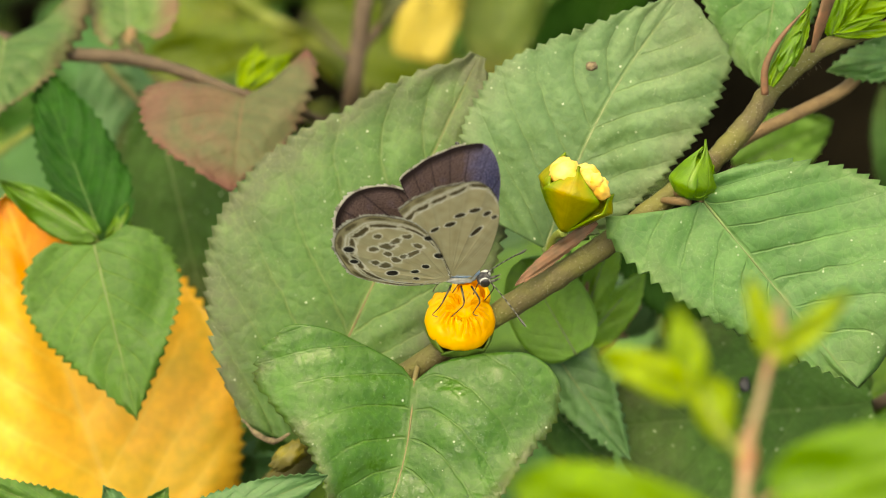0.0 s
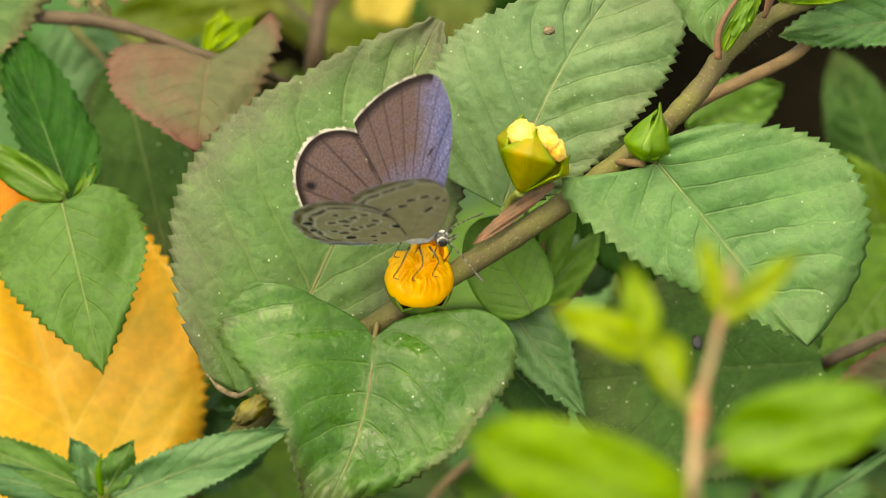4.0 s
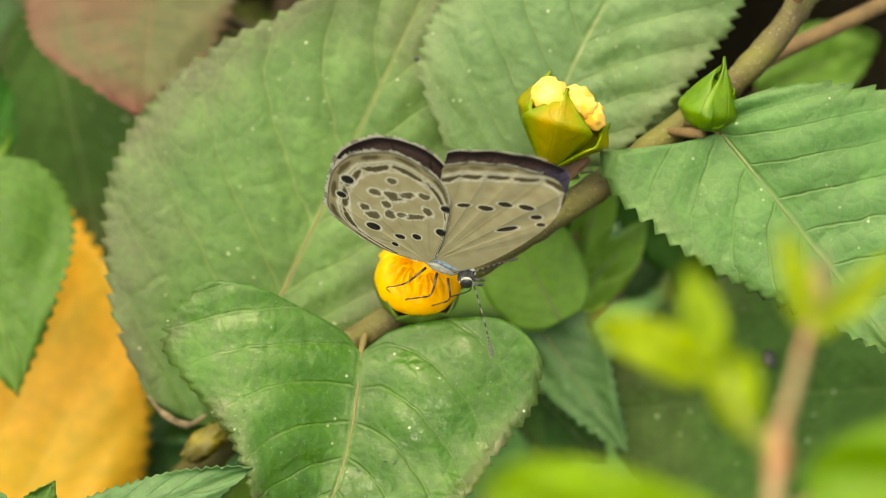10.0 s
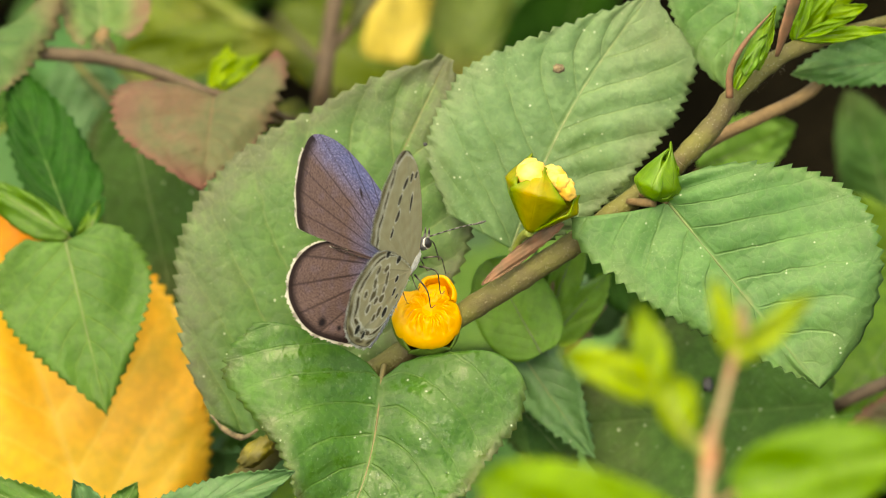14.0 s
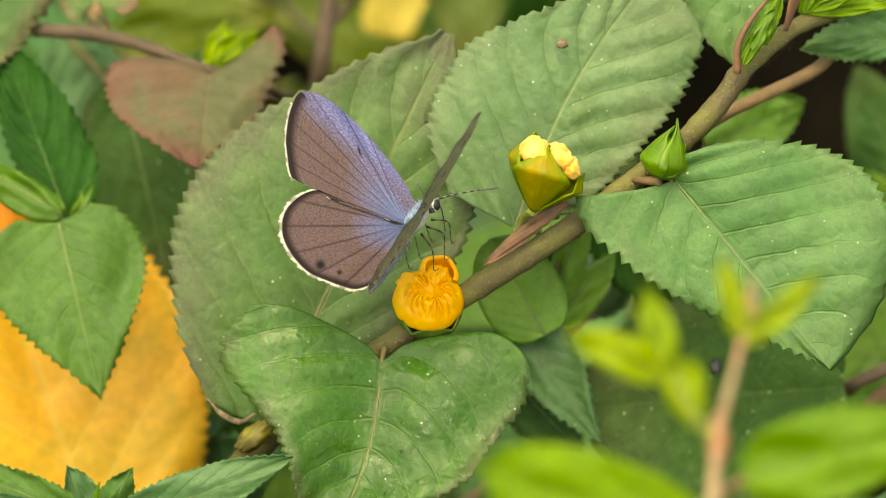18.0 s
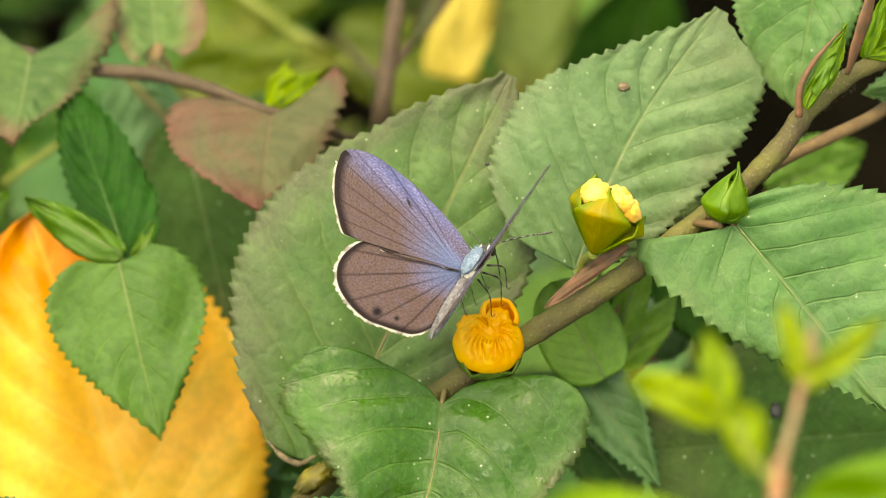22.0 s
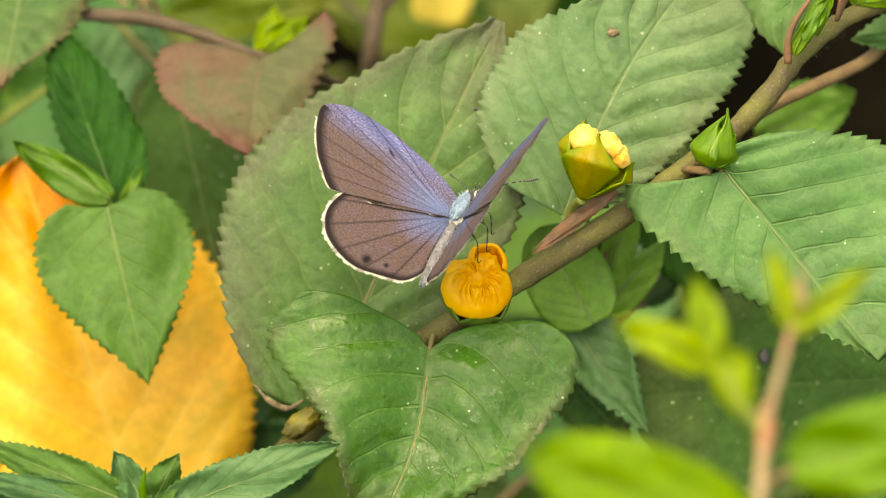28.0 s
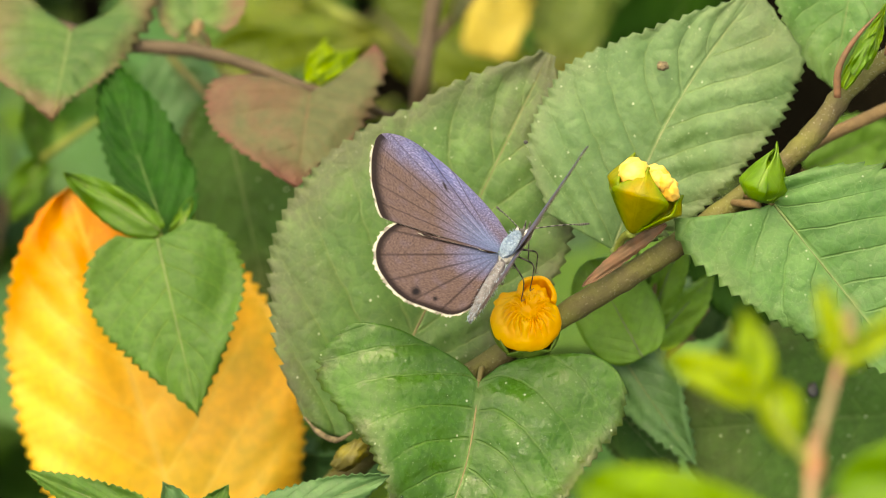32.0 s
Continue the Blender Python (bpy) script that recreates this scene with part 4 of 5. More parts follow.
make_plant("russet_herb", "herb with reddish-brown leaves on a trailing brown twig", soil(-420, 250),
           [B(-300, 140, -60), B(-120, 80, -30), B(70, 118, -26), B(200, 130, -26), B(300, 156, -25), B(400, 196, -24), B(480, 215, -26), B(555, 250, -30)],
           [0.8, 0.8, 0.75, 0.65, 0.65, 0.6, 0.55, 0.45, 0.3], "twig", [
    ((408, 204, -21), (386, 362, -15), 132, 190, "russet", dict(a=0.26, b=0.72, al=0.16, bl=1.0, lobe=0.12, teeth=17, tooth=0.8, fold=0.15, cup=0.15, quilt=0.2, seed=15.5, lobe_l=0.62, rib="sheath", rib_r=0.15, label="reddish-brown toothed leaf")),
    ((-18, 92, -24), (-46, 240, -18), 150, 190, "rosy", dict(a=0.25, b=0.8, al=0.12, bl=1.15, lobe=0.35, lobe_l=0.8, teeth=18, tooth=0.9, fold=0.1, cup=0.12, quilt=0.25, seed=16.6, label="pale green leaf with rosy margin", foot=(-10, 92, -26))),
    ((205, 80, -27), (188, -130, -34), 72, 98, "rosy", dict(a=0.3, b=0.8, lobe=0.15, teeth=18, fold=0.2, quilt=0.2, seed=17.7, label="pale green leaf with rosy margin", foot=(205, 130, -26))),
    ((415, 190, -25), (500, 122, -30), 26, 22, "lime", dict(teeth=8, tooth=0.1, seed=18.8, label="tiny bright young leaf")),
    ((412, 190, -25), (440, 100, -30), 22, 22, "lime", dict(teeth=8, tooth=0.1, seed=18.9)),
    ((225, 125, -26), (180, 70, -27), 22, 16, "russet", dict(teeth=8, tooth=0.1, seed=19.1)),
])
make_plant("brown_stemmed_herb", "upright brown-stemmed herb behind the leaves", soil(560, 420),
           [B(590, 330, -62), B(602, 215, -46), B(618, 100, -46), B(636, -20, -47), B(650, -140, -48)], [0.95, 0.9, 0.85, 0.85, 0.8, 0.7], "twig", [
    ((660, 80, -46), (735, -70, -52), 16, 16, "russet", dict(teeth=8, tooth=0.1, seed=20.1)),
    ((520, 60, -96), (812, 180, -92), 85, 95, "moss", dict(teeth=22, tooth=0.5, seed=20.2, quilt=0.4, foot=(610, 150, -48))),
    ((230, 165, -74), (525, 95, -70), 75, 80, "moss", dict(teeth=22, tooth=0.5, seed=20.3, quilt=0.4, foot=(600, 260, -52))),
])
part("joint", lump("joint", 0.6 * MM, 0.5 * MM, 0.9 * MM, M["rust"], 3, 0.3, 8), bpy.data.objects["russet_herb"], along(B(206, 92, -26.5), pic(0.3, 0.9, 0)), "reddish joint")
plant = bpy.data.objects["brown_stemmed_herb"]
part("side_twig", tube("side_twig", [B(612, 130, -46), B(655, 80, -47), B(700, 25, -50), B(745, -40, -54)], [0.5 * MM, 0.5 * MM, 0.45 * MM, 0.4 * MM], M["twig"], 8), plant)
make_plant("lemon_leaved_herb", "herb with a lemon-yellow leaf behind the brown stem", soil(900, 120),
           [B(860, -60, -120), B(760, -110, -88)], [0.9, 0.8, 0.5], "green_stem", [
    ((775, -110, -76), (722, 135, -74), 62, 55, "lemon", dict(left=((0, 50), (0.3, 62), (0.7, 64), (0.95, 52), (1, 40)), right=((0, 50), (0.3, 50), (0.7, 56), (0.95, 54), (1, 40)),
                                                              teeth=14, tooth=0.3, quilt=0.2, seed=21.1, label="lemon-yellow leaf")),
    ((900, -90, -84), (850, 190, -80), 80, 90, "olive", dict(teeth=22, tooth=0.5, quilt=0.4, seed=21.2, foot=(860, -60, -120))),
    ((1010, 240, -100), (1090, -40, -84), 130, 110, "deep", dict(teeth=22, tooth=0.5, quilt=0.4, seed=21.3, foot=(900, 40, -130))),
])
make_plant("green_stemmed_herb", "herb with a thick yellow-green stem behind the russet leaf", soil(640, 330),
           [B(590, 160, -82), B(430, 46, -76), B(330, -30, -76), B(230, -120, -80)], [0.7, 0.7, 0.65, 0.6, 0.5], "green_stem", [
    ((265, 330, -72), (410, 165, -66), 62, 70, "fresh", dict(teeth=20, quilt=0.4, seed=22.1, foot=(560, 220, -95))),
    ((120, -40, -80), (390, 60, -72), 70, 80, "moss", dict(teeth=20, quilt=0.4, seed=22.2, foot=(330, -30, -76))),
    ((480, -60, -90), (300, 90, -84), 70, 70, "moss", dict(teeth=20, quilt=0.4, seed=22.3, foot=(330, -30, -76))),
])
make_plant("shaded_herb", "dark green shaded herb between the broader leaves", soil(260, 420),
           [B(250, 330, -70), B(250, 215, -36)], [0.7, 0.6, 0.4], "stem", [
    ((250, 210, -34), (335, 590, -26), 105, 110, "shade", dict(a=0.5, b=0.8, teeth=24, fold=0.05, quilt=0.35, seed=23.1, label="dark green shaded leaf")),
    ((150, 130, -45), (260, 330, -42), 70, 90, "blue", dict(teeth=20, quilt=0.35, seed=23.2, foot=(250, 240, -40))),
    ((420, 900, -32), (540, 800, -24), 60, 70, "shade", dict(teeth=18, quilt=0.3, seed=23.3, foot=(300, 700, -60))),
    ((640, 1120, -42), (375, 860, -38), 125, 130, "grass", dict(teeth=22, quilt=0.3, seed=23.6, foot=(560, 1180, -60), label="mid-green leaf low behind the folded leaf")),
    ((360, 960, -36), (520, 870, -22), 90, 70, "blue", dict(teeth=18, quilt=0.3, seed=23.4, foot=(300, 800, -60))),
])
part("side_twig", tube("side_twig", [soil(640, 1260), B(625, 1160, -30), B(600, 1055, -6), B(580, 985, -2.5)], [0.8 * MM, 0.7 * MM, 0.6 * MM, 0.35 * MM], M["twig"], 9, 8, 0.2, 6), bpy.data.objects["shaded_herb"])
make_plant("speckled_herb", "dark herb with broad speckled leaves below the stem", soil(1300, 1150),
           [B(1420, 1000, -60), B(1500, 800, -32), B(1545, 765, -22), B(1640, 722, -22), B(1760, 670, -26)], [0.8, 0.75, 0.7, 0.6, 0.6, 0.5], "twig", [
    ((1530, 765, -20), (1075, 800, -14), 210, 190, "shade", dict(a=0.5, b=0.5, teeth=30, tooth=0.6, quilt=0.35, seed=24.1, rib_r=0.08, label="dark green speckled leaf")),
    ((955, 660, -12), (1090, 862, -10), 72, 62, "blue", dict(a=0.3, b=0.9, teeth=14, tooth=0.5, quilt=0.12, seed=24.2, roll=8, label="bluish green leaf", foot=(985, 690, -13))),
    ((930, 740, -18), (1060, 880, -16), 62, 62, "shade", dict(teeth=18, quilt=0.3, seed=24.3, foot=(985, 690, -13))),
    ((1700, 560, -34), (1540, 770, -24), 90, 130, "grass", dict(teeth=22, quilt=0.35, seed=24.4, foot=(1700, 690, -24), label="olive-green leaf")),
    ((1760, 780, -30), (1560, 820, -24), 60, 70, "russet", dict(teeth=16, quilt=0.25, seed=24.5, foot=(1740, 680, -26))),
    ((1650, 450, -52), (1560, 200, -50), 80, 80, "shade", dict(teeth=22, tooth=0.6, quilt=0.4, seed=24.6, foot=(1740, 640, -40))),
    ((1720, 640, -44), (1570, 390, -40), 90, 80, "grass", dict(teeth=22, quilt=0.35, seed=24.7, foot=(1740, 660, -30))),
])
make_plant("low_shoot", "low leafy shoot with narrow green blades and a brown stem", soil(1030, 900),
           [B(1010, 780, -45), B(1012, 690, -16), B(1014, 620, -13), B(1020, 540, -14)], [0.6, 0.5, 0.42, 0.36, 0.25], "rust", [
    ((1000, 672, -10), (905, 500, -10), 78, 74, "light", dict(a=0.35, b=0.45, teeth=18, tooth=0.06, quilt=0.10, wave=0.2, seed=25.1, label="light green leaf")),
    ((1014, 610, -13), (1075, 440, -14), 26, 36, "light", dict(teeth=10, tooth=0.15, quilt=0.1, seed=25.2)),
    ((1014, 650, -13), (1130, 520, -16), 30, 42, "light", dict(teeth=10, tooth=0.15, quilt=0.1, seed=25.3)),
    ((1014, 640, -14), (990, 480, -15), 24, 24, "grass", dict(teeth=10, tooth=0.15, quilt=0.1, seed=25.4)),
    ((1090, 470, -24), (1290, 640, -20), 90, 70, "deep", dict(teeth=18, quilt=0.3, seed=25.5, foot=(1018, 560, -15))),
    ((1090, 640, -26), (1110, 500, -26), 50, 60, "blue", dict(teeth=14, quilt=0.25, seed=25.6, foot=(1014, 640, -14))),
    ((1290, 340, -30), (1460, 262, -28), 70, 66, "light", dict(teeth=14, quilt=0.25, seed=25.7, foot=(1200, 470, -40))),
])
plant = bpy.data.objects["low_shoot"]
part("side_twig", tube("side_twig", [B(1012, 692, -15), B(1060, 655, -15), B(1115, 585, -17)], [0.4 * MM, 0.35 * MM, 0.25 * MM], M["rust"], 8), plant)

part("dark_spot", lump("dark_spot", 0.5 * MM, 0.7 * MM, 0.08 * MM, M["black"], 4, 0.5, 7, 0, 0, 8, 14), bpy.data.objects["speckled_herb"], along(B(1302, 730, -16.2), pic(0, 0, 1)), "dark maroon spot")

# the pale shoot that stands nearer to the camera
make_plant("lime_shoot", "young lime-green shoot with a pinkish stem in front of the leaves", soil(1310, 1500),
           [B(1300, 1250, -20), B(1292, 1060, 84), B(1305, 860, 88), B(1335, 740, 89), B(1352, 670, 89)], [1.3, 1.0, 0.62, 0.46, 0.36, 0.28], "pink", [
    ((1350, 680, 89), (1315, 535, 90), 22, 20, "lime", dict(teeth=8, tooth=0.1, quilt=0.1, fold=0.4, seed=26.1)),
    ((1355, 690, 89), (1495, 568, 91), 26, 20, "lime", dict(teeth=8, tooth=0.1, quilt=0.1, fold=0.4, seed=26.2)),
    ((1350, 690, 89), (1372, 570, 88), 14, 14, "pink", dict(teeth=8, tooth=0.1, quilt=0.1, seed=26.3)),
    ((1215, 740, 89), (1042, 668, 92), 38, 36, "lime", dict(teeth=10, tooth=0.2, quilt=0.15, seed=26.4)),
    ((1215, 745, 89), (1178, 585, 90), 30, 34, "lime", dict(teeth=10, tooth=0.2, quilt=0.15, seed=26.5)),
    ((1225, 720, 89), (1262, 840, 89), 46, 30, "lime", dict(teeth=10, tooth=0.2, quilt=0.15, seed=26.6)),
    ((1350, 930, 90), (1660, 850, 94), 82, 78, "spring", dict(a=0.4, b=0.5, teeth=18, tooth=0.3, quilt=0.3, seed=26.7, label="lime-green young leaf", foot=(1298, 960, 86))),
    ((1310, 1065, 88), (895, 905, 96), 88, 92, "spring", dict(a=0.45, b=0.5, teeth=20, tooth=0.3, quilt=0.3, seed=26.8, label="lime-green young leaf", foot=(1292, 1060, 84))),
])
plant = bpy.data.objects["lime_shoot"]
part("side_twig", tube("side_twig", [B(1303, 868, 88), B(1262, 815, 88.5), B(1215, 742, 89)], [0.6 * MM, 0.5 * MM, 0.35 * MM], M["green_stem"], 8), plant)
part("joint", lump("joint", 0.85 * MM, 0.8 * MM, 2.2 * MM, M["joint"], 3, 0.2, 5), plant, along(B(1305, 862, 88), pic(0, 1, 0)), "reddish swollen joint")
make_plant("corner_shoot", "pale green leafy shoot in front of the yellow leaf", soil(230, 1500),
           [B(225, 1250, -20), B(210, 1030, 6), B(208, 965, 9)], [1.2, 1.1, 0.8, 0.5], "green_stem", [
    ((225, 1010, 9), (545, 886, 12), 50, 48, "blue", dict(teeth=24, tooth=0.28, quilt=0.10, wave=0.3, fold=0.2, seed=27.1)),
    ((205, 1000, 9), (-90, 880, 12), 40, 40, "heart", dict(teeth=24, tooth=0.28, quilt=0.10, wave=0.3, fold=0.2, seed=27.2)),
    ((210, 1000, 9), (150, 900, 11), 34, 30, "blue", dict(teeth=8, tooth=0.2, quilt=0.1, seed=27.3)),
    ((212, 1000, 9), (262, 905, 11), 34, 30, "heart", dict(teeth=8, tooth=0.2, quilt=0.1, seed=27.4)),
    ((205, 1015, 8), (-110, 938, 14), 34, 32, "blue", dict(teeth=24, tooth=0.28, quilt=0.10, wave=0.3, seed=27.5)),
    ((215, 1040, 8), (330, 1150, 12), 60, 60, "grass", dict(teeth=24, tooth=0.28, quilt=0.10, wave=0.3, seed=27.6)),
])
part("small_bud", tube("small_bud", [B(205, 1000, 10), B(200, 960, 11), B(206, 925, 12)], [0.3 * MM, 0.35 * MM, 0.05 * MM], M["budgreen"], 8), bpy.data.objects["corner_shoot"])


make_plant("grass_tuft", "tuft of narrow green grass blades near the soil", soil(1500, 1150),
           [B(1490, 1100, -70), B(1480, 1060, -24)], [0.5, 0.45, 0.3], "green_stem", [
    ((1478, 1058, -24), (1690, 910, -20), 15, 15, "blue", dict(teeth=6, tooth=0.0, quilt=0.0, fold=0.5, seed=28.1, name="blade")),
    ((1470, 1070, -40), (1640, 1010, -44), 10, 10, "grass", dict(teeth=6, tooth=0.0, quilt=0.0, fold=0.5, seed=28.2, name="blade")),
    ((1475, 1075, -40), (1390, 960, -46), 10, 10, "grass", dict(teeth=6, tooth=0.0, quilt=0.0, fold=0.5, seed=28.3, name="blade")),
    ((1475, 1075, -42), (1540, 930, -52), 11, 11, "heart", dict(teeth=6, tooth=0.0, quilt=0.0, fold=0.5, seed=28.4, name="blade")),
])
for pts in ([(790, 1075, -48), (815, 1010, -46), (870, 955, -48), (925, 915, -52)], [(905, 1090, -50), (935, 1030, -50), (985, 985, -54)], [(1560, 1085, -46), (1585, 1050, -46), (1640, 1025, -48)]):
    root = soil(pts[0][0], pts[0][1] + 60)
    stalk = thing("dry_stalk", root, "thin dry tan stalk lying low between the herbs", "stalk", "dry stalks")
    part("stalk", tube("stalk", [root] + [B(*q) for q in pts], [0.45 * MM] * 2 + [0.4 * MM] * (len(pts) - 2) + [0.25 * MM], M["rust"], 8, 8, 0.15, 4), stalk)
make_plant("thin_stemmed_herb", "thin green-stemmed herb over bare soil", soil(-120, 420),
           [B(-110, 360, -70), B(-66, 322, -48), B(32, 252, -46)], [0.5, 0.45, 0.4, 0.3], "green_stem", [
    ((-66, 322, -48), (-95, 210, -44), 30, 34, "heart", dict(teeth=10, tooth=0.2, seed=29.1)),
    ((-70, 330, -48), (-120, 430, -44), 34, 36, "grass", dict(teeth=10, tooth=0.2, seed=29.2)),
    ((30, 254, -46), (95, 215, -48), 20, 20, "grass", dict(teeth=8, tooth=0.2, seed=29.3)),
])


# ---------------------------------------------------------------- the low herbs further back
def make_back_herbs():
    rng = random.Random(21)
    kinds = []
    for i, mat in enumerate(("grass", "heart", "deep", "fresh", "shade", "grass", "blue", "lime")):
        W = rng.uniform(0.28, 0.38)
        kinds.append(leaf_mesh("leaf", 1.0 * 20 * MM, 20 * MM * W, 20 * MM * W * 0.95, M[mat], teeth=16, tooth=0.5, quilt=0.4, fold=0.15, droop=0.25, cup=0.15, seed=30.0 + i, rows=3, across=6))
    spots = [(x, y) for y in (-330, -60, 210, 480, 750, 1020, 1290) for x in range(-420, 2020, 270)]
    spots = [(x, y) for x, y in spots if not (1120 < x < 1900 and -120 < y < 900)]
    for k, (x, y) in enumerate(spots):
        root = soil(x + rng.uniform(-90, 90), y + rng.uniform(-90, 90))
        h = rng.uniform(14, 34) * MM
        lean = Vector((rng.uniform(-8, 8), rng.uniform(-8, 8), 0)) * MM
        herb = thing("low_herb", root, "low green herb growing close to the soil", "plant", "low herbs behind the flowering plant")
        part("stem", tube("stem", [root - Vector((0, 0, 0.002)), root + Vector((0, 0, h * 0.5)) + lean * 0.3, root + Vector((0, 0, h)) + lean], [0.6 * MM, 0.5 * MM, 0.3 * MM], M["green_stem" if k % 3 else "twig"], 7, 5), herb)
        tone = rng.random()
        for j in range(rng.randint(5, 7)):
            z = h * rng.uniform(0.45, 1.0)
            b = root + Vector((0, 0, z)) + lean * (z / h)
            a = rng.uniform(0, 6.28)
            el = rng.uniform(-0.15, 0.55)
            d = Vector((math.cos(a) * math.cos(el), math.sin(a) * math.cos(el), math.sin(el)))
            me = kinds[min(7, int((tone * 0.6 + rng.random() * 0.4) * 8))]
            m4 = lay(b + d * 2 * MM, b + d * 22 * MM, rng.uniform(-25, 25), Vector((0, -0.35, 1)))
            lf = part("leaf", me, herb, m4 @ Matrix.Scale(rng.uniform(0.55, 1.1), 4))


make_back_herbs()


# ---------------------------------------------------------------- the butterfly
FORE = ((1.9, 0.1), (3.0, 2.5), (3.8, 6.0), (4.2, 9.5), (4.0, 12.2), (3.3, 14.1), (2.3, 14.9), (0.8, 14.6), (-1.3, 13.6), (-3.1, 12.2), (-4.6, 10.5), (-5.0, 9.2), (-3.9, 7.0), (-1.7, 3.4), (-0.6, 0.3))
HIND = ((0.2, 0.4), (-1.2, 4.4), (-2.6, 7.0), (-4.3, 8.5), (-6.4, 9.0), (-8.2, 8.7), (-9.6, 7.6), (-10.5, 5.8), (-10.6, 3.9), (-10.1, 2.3), (-9.4, 0.9), (-8.6, -0.3), (-7.2, -1.0), (-5.2, -1.3), (-2.8, -1.2), (-1.2, -0.7))


def wing_shape(outline, n):
    """The wing's edge in polar form round its root: angles from the hind to the fore margin, and the reach at each."""
    line = smooth_line([Vector((x, y, 0)) for x, y in outline], 10)
    pol = sorted((math.atan2(p.x, p.y), math.hypot(p.x, p.y)) for p in line if p.length > 1.0)
    ang, rad = [q[0] for q in pol], [q[1] for q in pol]
    grid = np.linspace(ang[0], ang[-1], n)
    reach = np.interp(grid, ang, rad)
    k = np.ones(5) / 5
    reach = np.convolve(np.pad(reach, 2, mode="edge"), k, "valid")
    return grid, reach


def blot(x, y, cx, cy, rx, ry, turn):
    c, s = math.cos(turn), math.sin(turn)
    u, v = (x - cx) * c + (y - cy) * s, -(x - cx) * s + (y - cy) * c
    return math.hypot(u / rx, v / ry)


FORE_SPOTS = ((2.0, 10.7, 0.55, 0.26, 0.6), (3.1, 10.2, 0.42, 0.24, 0.9), (3.75, 9.8, 0.34, 0.2, 0.9), (0.7, 9.8, 0.5, 0.26, 0.5), (-0.15, 8.4, 0.55, 0.26, 0.7), (-1.5, 7.5, 0.5, 0.2, 0.9), (2.2, 7.5, 0.8, 0.22, 1.0))
HIND_BLOTCHES = ((-5.9, 4.6, 0.59, 0.38, 0.2), (-5.8, 3.4, 0.35, 0.27, -0.8), (-5.0, 2.6, 0.38, 0.30, -0.8), (-5.9, 1.6, 0.44, 0.35, 0.3), (-3.6, 3.7, 0.64, 0.24, 0.8), (-3.2, 5.0, 0.39, 0.25, -0.5), (-5.2, 5.4, 0.45, 0.26, 0.8), (-7.1, 3.9, 0.35, 0.30, 0.2), (-6.8, 1.9, 0.34, 0.30, -0.3), (-4.4, 3.2, 0.31, 0.22, 0.7), (-6.9, 6.0, 0.30, 0.28, 0.4), (-4.3, 6.3, 0.37, 0.26, 0.4))
HIND_SPOTS = ((-2.3, 6.2, 0.42, 0.36, 0.3), (-1.2, 3.7, 0.44, 0.38, 0.3), (-2.3, 1.9, 0.32, 0.28, 0), (-3.2, 1.0, 0.36, 0.24, 0.4), (-5.2, 0.5, 0.5, 0.32, 0.2), (-9.3, 3.6, 0.46, 0.4, 0), (-8.7, 1.7, 0.36, 0.3, 0), (-3.0, -0.05, 0.26, 0.2, 0), (0.2, 0.9, 0.3, 0.24, 0))


def mixc(a, b, f):
    f = max(0.0, min(1.0, f))
    return tuple(p + (q - p) * f for p, q in zip(a, b))


